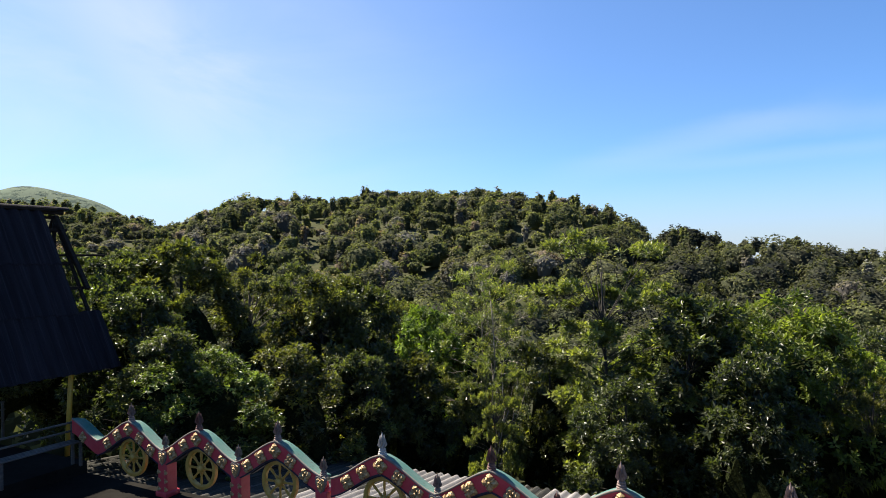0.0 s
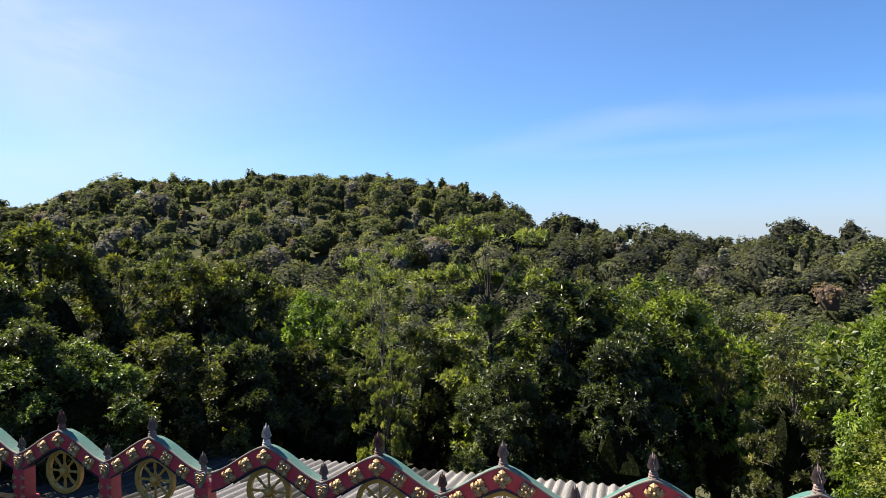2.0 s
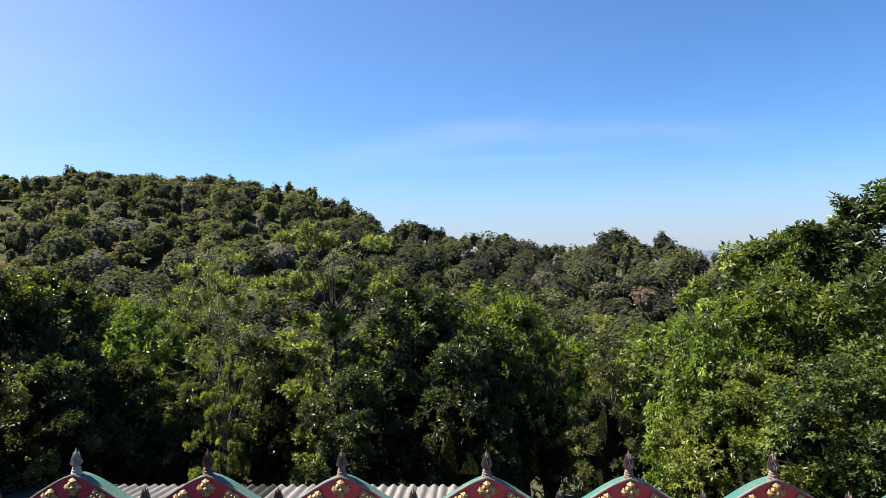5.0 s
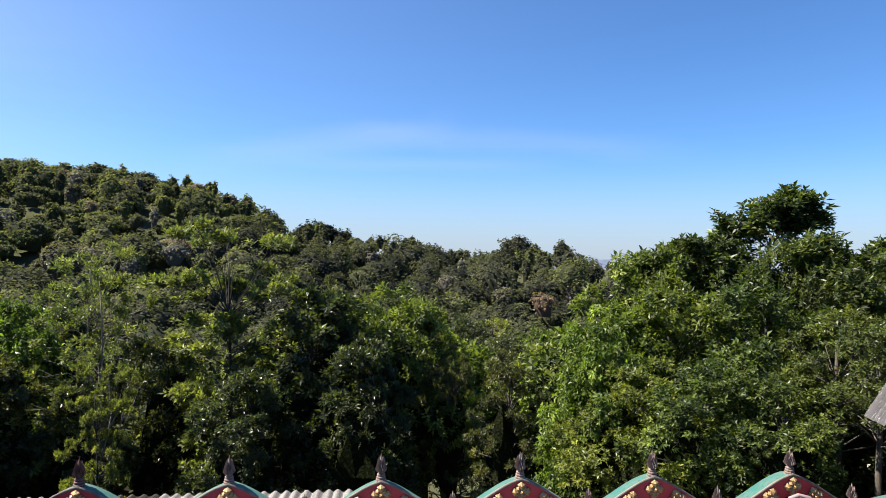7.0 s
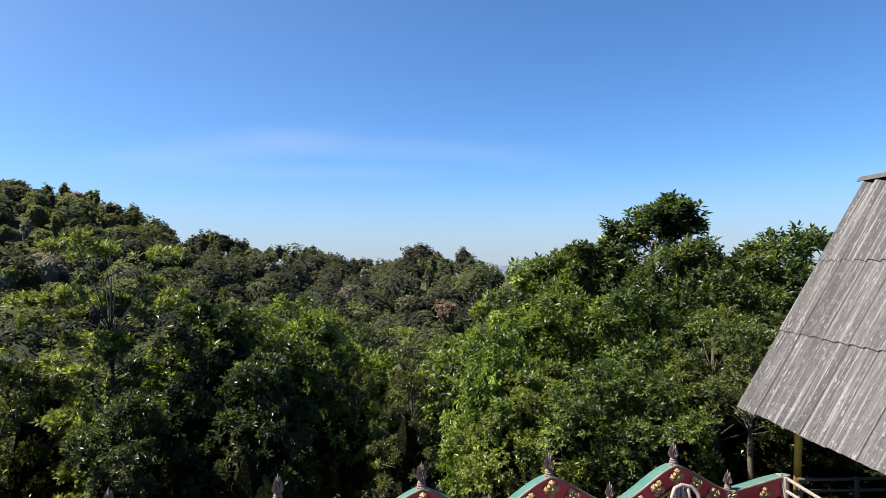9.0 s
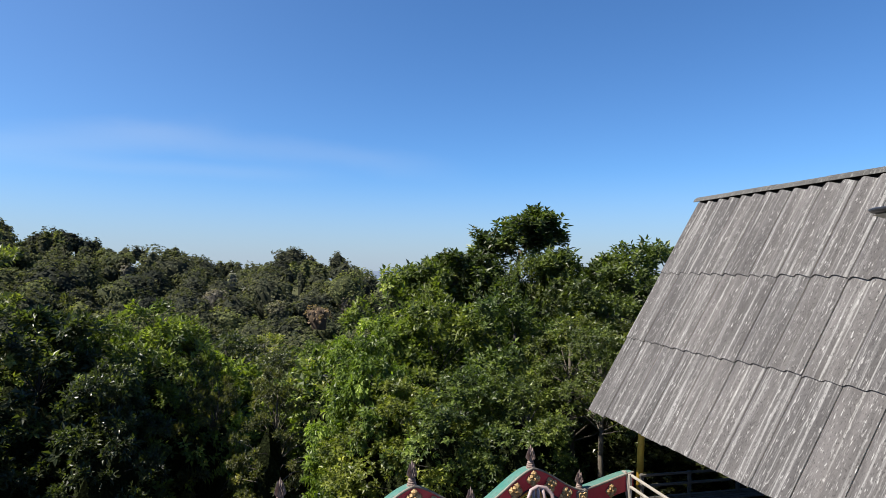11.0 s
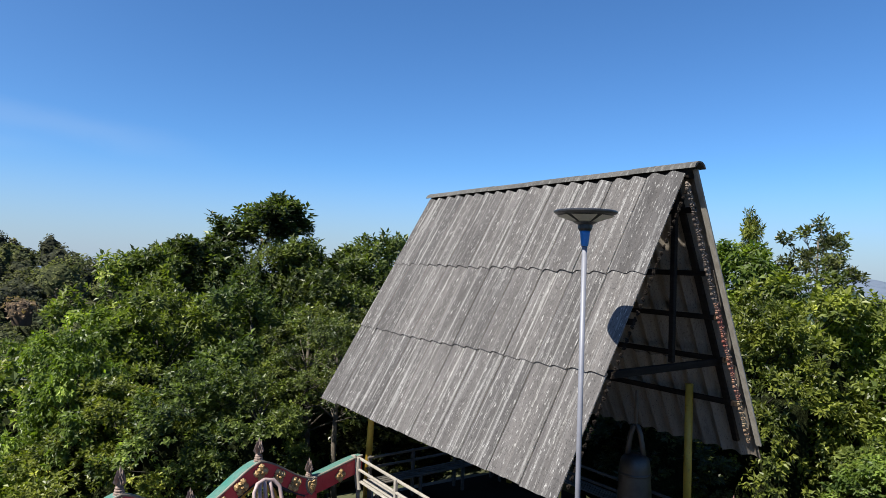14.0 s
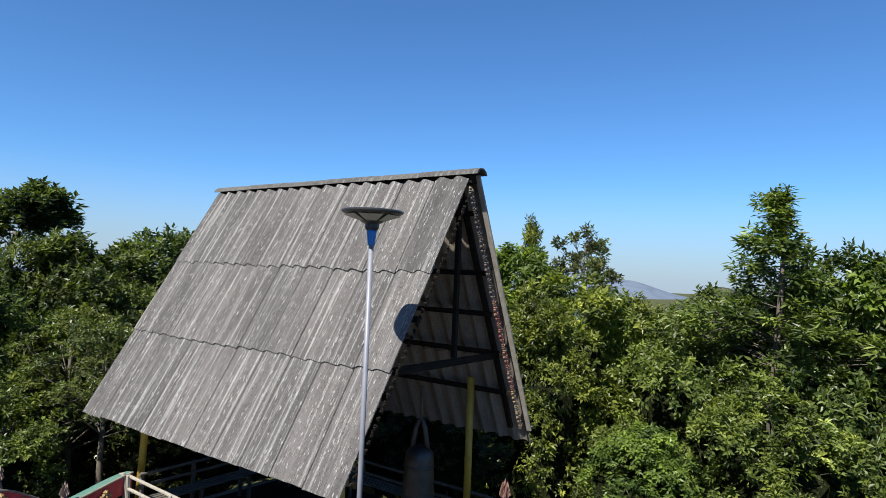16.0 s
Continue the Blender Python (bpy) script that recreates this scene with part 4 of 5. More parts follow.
# ---- the courtyard ----
def slab(name, corners, top, thick, mat, label, category):
    bm = bmesh.new()
    up = [bm.verts.new((x, y, top)) for x, y in corners]
    dn = [bm.verts.new((x, y, top - thick)) for x, y in corners]
    bm.faces.new(up)
    bm.faces.new(dn[::-1])
    for i in range(len(up)):
        j = (i + 1) % len(up)
        bm.faces.new((up[i], dn[i], dn[j], up[j]))
    bmesh.ops.recalc_face_normals(bm, faces=bm.faces)
    return tagged(part(name, bm, mat), label, category, kind="structure")


def on_plan(along, out):
    """A place by metres along the fence from its first peak, and metres out beyond it."""
    o = Vector((-4.815, 10.439)) + along * FENCE_DIR + out * FENCE_OUT
    return o.x, o.y


def local(x, y, z=0.0):
    """A place in the bell shelter: along its ridge, across it, height over the pavement."""
    return Vector((10.56 + x * RIDGE_U.x + y * RIDGE_V.x, 2.77 + x * RIDGE_U.y + y * RIDGE_V.y, GROUND_Z + z))


slab("ground_yard", [on_plan(-6, 0.18), on_plan(7, 0.18), on_plan(7, -18), on_plan(-5, -18), on_plan(-8, -8)], GROUND_Z, 0.5, SHADE_PAVING, "courtyard ground coloured near black for shade", "ground")
slab("pavement", [on_plan(7, 0.18), on_plan(16.4, 0.18), local(0.0, 0.9)[:2], local(0.2, 1.75)[:2], local(8, 1.75)[:2], local(9, -6)[:2], on_plan(7, -18)],
     GROUND_Z, 0.5, CONCRETE, "bare grey concrete courtyard floor", "pavement")
slab("shelter_floor", [local(0.1, -1.75)[:2], local(5.4, -1.75)[:2], local(5.4, 1.65)[:2], local(0.3, 1.65)[:2]], GROUND_Z + 0.05, 0.3, SHADE_PAVING, "floor under the bell shelter, coloured near black for shade", "floor")
slab("terrace", [(-2.2, -1.6), (-1.2, 2.0), (1.8, 1.6), (2.9, -0.8), (2.0, -6), (-3, -6)], -1.5, 1.92, CONCRETE, "raised grey concrete terrace above the courtyard", "terrace")


# ---- the fence ----
SPAN = 1.566
PEAK_Z, DIP_Z = 1.1, 0.71  # coping over the pavement


def crest_height(x):
    t = min(abs(x) / (SPAN / 2), 1.0)
    return DIP_Z + (PEAK_Z - DIP_Z) * (0.5 * (1 - t) + 0.5 * 0.5 * (1 + math.cos(math.pi * t)))


def swept(bm, section, x0, x1, steps, drop=0.0):
    """A closed section of (y, z) carried along the wave of the fence."""
    rings = []
    for i in range(steps + 1):
        x = x0 + (x1 - x0) * i / steps
        rings.append([bm.verts.new((x, y, crest_height(x) + z - drop)) for y, z in section])
    n = len(section)
    for a, b in zip(rings, rings[1:]):
        for j in range(n):
            bm.faces.new((a[j], a[(j + 1) % n], b[(j + 1) % n], b[j]))
    bm.faces.new(rings[0][::-1])
    bm.faces.new(rings[-1])
    bmesh.ops.recalc_face_normals(bm, faces=bm.faces)
    return bm


def finial(name, height, mat, parent, at, label="", open_flame=False):
    """A ringed foot and a flame-shaped bud of overlapping tongues."""
    bm = bmesh.new()
    k = height / 0.27
    prof = []
    for i in range(4):
        z, r = 0.022 * i * k, (0.052 - 0.005 * i) * k
        prof += [(r * 0.8, z), (r, z + 0.006 * k), (r, z + 0.015 * k), (r * 0.8, z + 0.021 * k)]
    prof += [(0.022 * k, 0.092 * k), (0.03 * k, 0.1 * k), (0.026 * k, 0.13 * k), (0.014 * k, 0.2 * k), (0.002, 0.262 * k)]
    lathe(bm, prof, 10)
    rows = ((0.095, 0.042, 0.07, 6), (0.125, 0.034, 0.075, 5), (0.16, 0.024, 0.075, 4))
    for z, r, ln, n in rows:
        for j in range(n):
            a = 2 * math.pi * (j + (z > 0.1) * 0.5) / n
            flare = 1.5 if open_flame else 1.0
            c, s = math.cos(a), math.sin(a)
            p = [(0, -0.014), (0.4, -0.02), (0.75, -0.011), (1, 0), (0.75, 0.011), (0.4, 0.02), (0, 0.014)]
            face = []
            for t, w in p:
                rad = (r * (0.7 + flare * 0.55 * math.sin(math.pi * min(t, 0.9)))) * k
                face.append(bm.verts.new((c * rad - s * w * k, s * rad + c * w * k, (z + ln * t) * k)))
            inner = bm.verts.new((c * r * 0.3 * k, s * r * 0.3 * k, (z + ln * 0.35) * k))
            for q in range(len(face) - 1):
                bm.faces.new((face[q], face[q + 1], inner))
    ob = part(name, bm, mat, parent, label)
    ob.location = at
    return ob


def petal_flower(bm, r, m, petals=4):
    """A gilt rosette: pointed petals, small fillers and a domed heart."""
    for j in range(petals * 2):
        a = math.pi * j / petals
        big = j % 2 == 0
        ln, w = (r, r * 0.4) if big else (r * 0.74, r * 0.3)
        c, s = math.cos(a), math.sin(a)
        pts = [(0.1, 0, 0.45), (0.4, 0.5 * w / r, 0.4), (0.7, w / r, 0.3), (1, 0, 0.12), (0.7, -w / r, 0.3), (0.4, -0.5 * w / r, 0.4), (0.62, 0, 0.8)]
        vs = [bm.verts.new(m @ Vector(((t * c - u * s) * ln, -h * r * 0.5, (t * s + u * c) * ln))) for t, u, h in pts]
        foot = [bm.verts.new(m @ Vector(((t * c - u * s) * ln, 0.0, (t * s + u * c) * ln))) for t, u, h in pts[:6]]
        for q in range(6):
            bm.faces.new((vs[q], vs[(q + 1) % 6], vs[6]))
            bm.faces.new((foot[q], foot[(q + 1) % 6], vs[(q + 1) % 6], vs[q]))
    bmesh.ops.create_icosphere(bm, subdivisions=1, radius=r * 0.2, matrix=m @ Matrix.Translation((0, -r * 0.3, 0)))
    return bm


def wheel(parent, at, r=0.31):
    """A spoked wheel of the law standing in the opening."""
    hub_bm = bmesh.new()
    turn = pose(0, 0, 0, 90, 0, 0)
    lathe(hub_bm, [(r * 0.12, -0.045), (r * 0.2, -0.035), (r * 0.2, 0.035), (r * 0.13, 0.05), (r * 0.05, 0.06)], 12, turn)
    w = empty("wheel", Matrix.Translation(at), "", "")
    w.parent = parent
    part("hub", hub_bm, OCHRE, w, smooth=True)
    bm = bmesh.new()
    sides, ring = 28, []
    for j in range(sides):
        a = 2 * math.pi * j / sides
        c, s = math.cos(a), math.sin(a)
        ring.append([bm.verts.new((c * q, y, s * q)) for q, y in ((r, -0.03), (r, 0.03), (r * 0.86, 0.035), (r * 0.8, 0.022), (r * 0.8, -0.022), (r * 0.86, -0.035))])
    for j in range(sides):
        a, b = ring[j], ring[(j + 1) % sides]
        for q in range(6):
            bm.faces.new((a[q], b[q], b[(q + 1) % 6], a[(q + 1) % 6]))
    bmesh.ops.recalc_face_normals(bm, faces=bm.faces)
    part("rim", bm, OCHRE, w)
    sp = bmesh.new()
    prof = [(0.013, r * 0.15), (0.024, r * 0.28), (0.014, r * 0.38), (0.021, r * 0.62), (0.015, r * 0.82)]
    lathe(sp, prof, 6)
    first = part("spoke", sp, OCHRE, w)
    for j in range(1, 8):
        share("spoke", first.data, pose(0, 0, 0, 0, 45 * j, 0), w)
    return w


def shield(bm, w, h, y, thick):
    """A heart-shaped boss with its point down."""
    pts = [(-0.5, 0.5), (-0.28, 0.56), (0, 0.46), (0.28, 0.56), (0.5, 0.5), (0.5, 0.1), (0.3, -0.3), (0, -0.56), (-0.3, -0.3), (-0.5, 0.1)]
    f = [bm.verts.new((px * w, y - thick, pz * h)) for px, pz in pts]
    b = [bm.verts.new((px * w * 1.06, y, pz * h * 1.06)) for px, pz in pts]
    bm.faces.new(f)
    for i in range(len(pts)):
        j = (i + 1) % len(pts)
        bm.faces.new((f[i], b[i], b[j], f[j]))
    bmesh.ops.recalc_face_normals(bm, faces=bm.faces)
    return bm


def build_panel(peak_mat, dip_mat, flame):
    """One bay of the fence, centred under its peak; x along the fence, y outwards."""
    root = empty("fence_panel", Matrix.Identity(4), "", "fence")
    half = SPAN / 2
    part("band", swept(bmesh.new(), [(-0.085, -0.24), (-0.085, -0.022), (0.085, -0.13), (0.085, -0.24)], -half, half, 28), RED, root, "red painted wavy band")
    # dark strips added along the underside of the arch
    part("lower_trim", swept(bmesh.new(), [(-0.095, -0.262), (-0.095, -0.24), (0.095, -0.24), (0.095, -0.262)], -half, half, 28), ARCH_DARK, root)
    part("arch_lining", swept(bmesh.new(), [(-0.05, -0.285), (-0.05, -0.262), (0.05, -0.262), (0.05, -0.285)], -half * 0.62, half * 0.62, 18), ARCH_DARK, root, "dark strip along the underside of the arch")
    part("upper_trim", swept(bmesh.new(), [(-0.093, -0.022), (-0.097, -0.006), (-0.092, 0.004), (-0.076, 0.004), (-0.083, -0.022)], -half, half, 28), EDGE, root, "grey-white edging")
    part("coping", swept(bmesh.new(), [(-0.08, -0.018), (-0.075, 0.001), (0.02, -0.008), (0.14, -0.05), (0.135, -0.085)], -half, half, 28), TEAL, root, "weathered teal coping")
    bm = bmesh.new()
    box(bm, (half - 0.1, -0.1, 0.0), (half + 0.1, 0.1, DIP_Z - 0.2), 0.012)
    box(bm, (half - 0.13, -0.13, 0.0), (half + 0.13, 0.13, 0.08), 0.012)
    part("post", bm, RED, root)
    bm = bmesh.new()
    petal_flower(bm, 0.045, Matrix.Identity(4), 3)
    stud = None
    for dz in (0.12, 0.25, 0.38):
        for dx in (-0.075, 0.075):
            m = Matrix.Translation((half + dx, -0.1, dz))
            if stud is None:
                stud = part("post_flower", bm, GOLD, root)
                stud.matrix_basis = m
            else:
                share("post_flower", stud.data, m, root)
    part("boss_rim", shield(bmesh.new(), 0.17, 0.2, -0.085, 0.02), EDGE, root).location = (half, 0, DIP_Z - 0.12)
    b2 = bmesh.new()
    shield(b2, 0.125, 0.15, -0.104, 0.015)
    petal_flower(b2, 0.055, Matrix.Translation((0, -0.115, 0.01)), 3)
    part("boss", b2, GOLD, root).location = (half, 0, DIP_Z - 0.12)
    bm = bmesh.new()
    petal_flower(bm, 0.112, Matrix.Identity(4), 4)
    first = None
    for t in (-0.66, -0.34, 0.0, 0.34, 0.66):
        x = t * half
        tip = (crest_height(x + 0.05) - crest_height(x - 0.05)) / 0.1
        m = Matrix.Translation((x, -0.09, crest_height(x) - 0.14)) @ pose(0, 0, 0, 0, -math.degrees(math.atan(tip)) + 45 * (t != 0), 0)
        if first is None:
            first = part("flower", bm, GOLD, root)
            first.matrix_basis = m
        else:
            share("flower", first.data, m, root)
    finial("finial", 0.325, peak_mat, root, (0, -0.03, PEAK_Z - 0.038), "", flame)
    finial("finial", 0.29, dip_mat, root, (half, -0.03, DIP_Z - 0.035), "", flame)
    wheel(root, (0, 0.0, 0.5))
    return root


fence_line = Matrix.Translation((-4.815, 10.439, GROUND_Z)) @ pose(0, 0, 0, 0, 0, math.degrees(math.atan2(-0.443, 0.897)))
plain = build_panel(STONE, STONE, False)
PEAKS = {0: 0.04, 1: 1.01, 2: 1.985, 3: 3.085, 4: 4.045, 5: 5.0, 6: 6.015, 7: 6.99, 8: 7.96, 9: 9.02}
for i, at in PEAKS.items():
    m = fence_line @ Matrix.Translation((at * SPAN, 0, -0.007 * max(at * SPAN - 5, 0)))
    label = "red wavy fence bay with teal coping and ochre spoked wheel"
    if i == 0:
        plain.matrix_basis = m
        panel = plain
    else:
        panel = copy_thing(plain, m)
    tagged(panel, label, "fence", "bays of the temple fence")
    tops = [o for o in panel.children if o.name.startswith("finial")]
    tops.sort(key=lambda o: o.location.x)
    if i in (4, 1):
        for top in tops[: 2 if i == 4 else 1]:
            top.data = top.data.copy()
            top.data.materials[0] = RUSSET
            top["label"] = "russet finial"
    if i == 3:
        tops[0].data = tops[0].data.copy()
        tops[0].data.materials[0] = PALE_STONE
        tops[0]["label"] = "pale unpainted stone finial"


# one more bay at the bell shelter's gable end, placed to fit the camera's view
gable_bay = copy_thing(plain, pose(7.56, -1.22, GROUND_Z, 0, 0, math.degrees(math.atan2(RIDGE_V.y, RIDGE_V.x))))
tagged(gable_bay, "red wavy fence bay with teal coping beside the bell shelter", "fence", "bays of the temple fence")
# russet is put on these finials to stand for their shade
for top in (o for o in gable_bay.children if o.name.startswith("finial")):
    top.data = top.data.copy()
    top.data.materials[0] = RUSSET
    top["label"] = "russet finial"


# the half bays that end at the two shelters
def build_end(along, rise, length, hand, label):
    """A short bay that starts at a dip and climbs by rise over length; hand: +1 or -1 along the fence."""
    root = empty("fence_panel", fence_line @ Matrix.Translation((along, 0, -0.007 * max(along - 5, 0))), label, "fence", "bays of the temple fence")

    def run(section):
        bm = bmesh.new()
        rings = []
        for i in range(11):
            t = i / 10
            z0 = DIP_Z + rise * (0.5 * t + 0.25 * (1 - math.cos(math.pi * t)))
            rings.append([bm.verts.new((hand * length * t, y, z0 + z)) for y, z in section])
        n = len(section)
        for a, b in zip(rings, rings[1:]):
            for j in range(n):
                bm.faces.new((a[j], a[(j + 1) % n], b[(j + 1) % n], b[j]))
        bm.faces.new(rings[0][::-1])
        bm.faces.new(rings[-1])
        bmesh.ops.recalc_face_normals(bm, faces=bm.faces)
        return bm

    part("band", run([(-0.085, -0.24), (-0.085, -0.022), (0.085, -0.13), (0.085, -0.24)]), RED, root)
    part("upper_trim", run([(-0.093, -0.022), (-0.097, -0.006), (-0.092, 0.004), (-0.076, 0.004), (-0.083, -0.022)]), EDGE, root)
    part("coping", run([(-0.08, -0.018), (-0.075, 0.001), (0.02, -0.008), (0.14, -0.05), (0.135, -0.085)]), TEAL, root)
    bm = bmesh.new()
    petal_flower(bm, 0.1, Matrix.Identity(4), 4)
    part("flower", bm, GOLD, root).location = (hand * length * 0.55, -0.09, DIP_Z + rise * 0.5 - 0.14)
    return root


build_end(9.02 * SPAN + SPAN / 2, 0.12, 0.9, 1, "red fence end rising to the bell shelter, teal coping")
build_end(0.04 * SPAN - SPAN / 2, 0.3, 0.66, -1, "red fence end in shade beside the dark shelter")


# ---- the lean-to roof below the fence ----
def wave_sheet(name, width, length, waves, depth, thick, mat, steps=24, under=None):
    """A corrugated sheet: x across, z down the slope (negative), y the face."""
    v, q = [], []
    def prof(x):
        u = x / width * waves
        f = u - math.floor(u)
        return depth * (0.5 - 0.5 * math.cos(2 * math.pi * f)) ** 0.8
    rows = ((0, 0.0), (0, thick), (-length, thick), (-length, 0.0))
    for z, y in rows:
        for i in range(steps + 1):
            x = width * i / steps
            v.append((x, prof(x) + y, z))
    n = steps + 1
    for r in range(4):
        s = (r + 1) % 4
        for i in range(steps):
            q.append((r * n + i, r * n + i + 1, s * n + i + 1, s * n + i))
    me = fast_mesh(name, np.array(v), np.array(q), mat)
    if under:
        me.materials.append(under)
        for f in me.polygons[3 * steps:]:
            f.material_index = 1
    return me


RUSTWOOD = worn("brown_timber", (0.0968, 0.0665, 0.0454), (0.1693, 0.127, 0.0907), 4, 0.9, 0, 0.4, 0.004, (0.0363, 0.0272, 0.0212), 0.6, stretch=(6, 6, 1))


def low_roof():
    root = empty("lean_to_roof", Matrix.Identity(4), "low corrugated grey fibre-cement roof beyond the fence", "roof", kind="structure")
    width, cols = 0.75, 17
    me = wave_sheet("roof_sheet", width + 0.04, 2.3, 4, 0.06, 0.008, SHEET_LOW, 40)
    shaded = me.copy()
    shaded.materials[0] = SHEET_SHADED
    slope = math.atan2(0.55, 4.6)
    fx = Matrix(((FENCE_DIR.x, 0, FENCE_OUT.x, 0), (FENCE_DIR.y, 0, FENCE_OUT.y, 0), (0, 1, 0, 0), (0, 0, 0, 1)))
    for c in range(cols):
        for r in range(2):
            along, out = 9.35 - (c + 1) * width, 0.35 + r * 2.0
            x, y = on_plan(along, out)
            z = -3.72 - out * math.tan(slope) + (0.012 if r == 0 else 0.0)
            m = Matrix.Translation((x, y, z)) @ fx @ pose(0, 0, 0, math.degrees(slope), 0, 0) @ Matrix.Diagonal((1, 1, -1, 1))
            # the left-hand sheets take the shade-darkened copy
            share("roof_sheet", shaded if c + r > 9 or (c, r) in ((7, 0), (5, 1)) else me, m, root)
    bm = bmesh.new()
    for out in (0.5, 2.6, 4.7):
        a, b = on_plan(9.6, out), on_plan(-3.5, out)
        z = -3.78 - out * math.tan(slope)
        bar(bm, (*a, z), (*b, z), 0.07, 0.12)
    part("purlin", bm, DARKWOOD, root)
    bm = bmesh.new()
    for along in (9.2, 4.5, 0, -3):
        x, y = on_plan(along, 4.6)
        bar(bm, (x, y, float(land(x, y)) - 0.3), (x, y, -4.3), 0.12)
    part("post", bm, DARKWOOD, root)
    bm = bmesh.new()
    a, b = on_plan(9.42, 0.4), on_plan(9.42, 4.9)
    bar(bm, (*a, -3.68), (*b, -4.2), 0.1, 0.05, 0.008)
    part("edge_board", bm, EDGE, root)
    for a, b in (((9.3, 1.3), (11.0, 1.15)), ((9.2, 2.6), (10.6, 2.75)), ((10.2, 0.5), (10.35, 3.0))):
        bm = bmesh.new()
        pa, pb = on_plan(*a), on_plan(*b)
        bar(bm, (*pa, -3.74 - a[1] * math.tan(slope)), (*pb, -3.76 - b[1] * math.tan(slope)), 0.09, 0.07, 0.008)
        part("bare_batten", bm, RUSTWOOD, root, "bare brown roof batten past the sheets")


low_roof()


# ---- the pavilions ----
def build_pavilion(origin, u, length, half_w, rise, cols, mats, missing=(), fringe=True, label="", back_w=None, post_at=(0.8, 4.25)):
    """An A-frame shelter. origin: the ridge's first end; u: along the ridge; local x along u, y across to the back, z up from the ridge."""
    u = Vector((*u, 0)).normalized()
    v = Vector((-u.y, u.x, 0))
    if (Vector(origin) + v).length < Vector(origin).length:
        v = -v
    frame_m = Matrix((u, v, (0, 0, 1))).transposed().to_4x4()
    frame_m.translation = origin
    root = empty("pavilion", frame_m, label, "pavilion")
    widths = {-1: half_w, 1: back_w or half_w}
    slope = math.hypot(half_w, rise)
    row = slope / 3 + 0.05
    step = length / cols
    me = wave_sheet("roof_sheet", step - (0.011 if fringe else -0.012), row, 2, 0.055, 0.01, mats, 24, SHEET_BOUNCE if fringe else None)
    lapped = wave_sheet("roof_sheet", step + 0.015, row, 2, 0.055, 0.01, mats, 24, SHEET_BOUNCE if fringe else None)
    rnd = random.Random(3)
    for side in (-1, 1):
        tilt = math.atan2(widths[side], rise)
        for r in range(3):
            for c in range(cols):
                if (side, r, c) in missing:
                    continue
                d = r * slope / 3 - (0.02 if r else -0.065)
                lift = 0.02 + 0.014 * (2 - r) + 0.004 * rnd.random()
                x = c * step - 0.01
                y, z = side * d * math.sin(tilt), -d * math.cos(tilt)
                n = Vector((0, side * math.cos(tilt), math.sin(tilt)))
                dn = Vector((0, side * math.sin(tilt), -math.cos(tilt)))
                m = Matrix(((1, 0, 0), tuple(n), tuple(-dn))).transposed().to_4x4()
                m.translation = Vector((x, y, z)) + n * lift + dn * (0.02 * rnd.random() - 0.01)
                share("roof_sheet", me if side < 0 else lapped, m @ pose(0, 0, 0, 0.4 * rnd.random() - 0.2, 0, 0.3 * rnd.random() - 0.15), root)
    # dark strips added under the sheet joints to keep sun slits out
    for side in (-1,) if fringe else ():
        tilt = math.atan2(widths[side], rise)
        down, out = Vector((0, side * math.sin(tilt), -math.cos(tilt))), Vector((0, side * math.cos(tilt), math.sin(tilt)))
        for c in range(1, cols):
            bm = bmesh.new()
            at = Vector((c * step - 0.015, 0, 0)) + out * 0.006
            bar(bm, at + down * 0.05, at + down * slope * 0.985, 0.008, 0.06, 0.0, (1, 0, 0))
            part("joint_strip", bm, DARKWOOD, root)
    # black beam added so that the gap under the tiles reads as shadow
    bm = bmesh.new()
    bar(bm, (0.0, 0, 0.0), (length, 0, 0.0), 0.11, 0.13, 0.005)
    part("ridge_beam", bm, DARKWOOD, root, "black beam standing for the shadow gap under the ridge")
    sec = [(-0.105, -0.045), (-0.08, -0.002), (-0.03, 0.026), (0.03, 0.026), (0.08, -0.002), (0.105, -0.045), (0.09, -0.048), (0.03, 0.008), (-0.03, 0.008), (-0.09, -0.048)]
    n = 6
    for k in range(n):
        bm = bmesh.new()
        x0, x1 = -0.08 + (length + 0.16) * k / n, -0.08 + (length + 0.16) * (k + 1) / n + 0.02
        lift = 0.07 + 0.004 * (k % 2)
        a = [bm.verts.new((x0, y, z + lift)) for y, z in sec]
        b = [bm.verts.new((x1, y, z + lift)) for y, z in sec]
        for j in range(len(sec)):
            bm.faces.new((a[j], a[(j + 1) % len(sec)], b[(j + 1) % len(sec)], b[j]))
        bm.faces.new(a[::-1])
        bm.faces.new(b)
        bmesh.ops.recalc_face_normals(bm, faces=bm.faces)
        part("ridge_tile", bm, RIDGE if fringe else mats, root, "weathered grey ridge tile")
    # timber frame
    inner = 0.06
    for x in (0.18, length / 2, length - 0.18):
        for side in (-1, 1):
            bm = bmesh.new()
            k = 1.0
            bar(bm, (x, 0, -inner - 0.05), (x, side * (widths[side] * 0.97 - inner), -rise * 0.97 - inner), 0.045, 0.07, 0.006, (1, 0, 0))
            part("rafter", bm, DARKWOOD, root)
        bm = bmesh.new()
        zt = -rise * 0.66
        bar(bm, (x, -widths[-1] * 0.66, zt - 0.05), (x, widths[1] * 0.66, zt - 0.05), 0.055, 0.075, 0.006)
        part("tie_beam", bm, DARKWOOD, root)
        bm = bmesh.new()
        bar(bm, (x, 0, zt), (x, 0, -0.15), 0.055, 0.055, 0.006)
        part("king_post", bm, DARKWOOD, root)
    for side in (-1, 1):
        for f in (0.12, 0.34, 0.5, 0.66, 0.83):
            bm = bmesh.new()
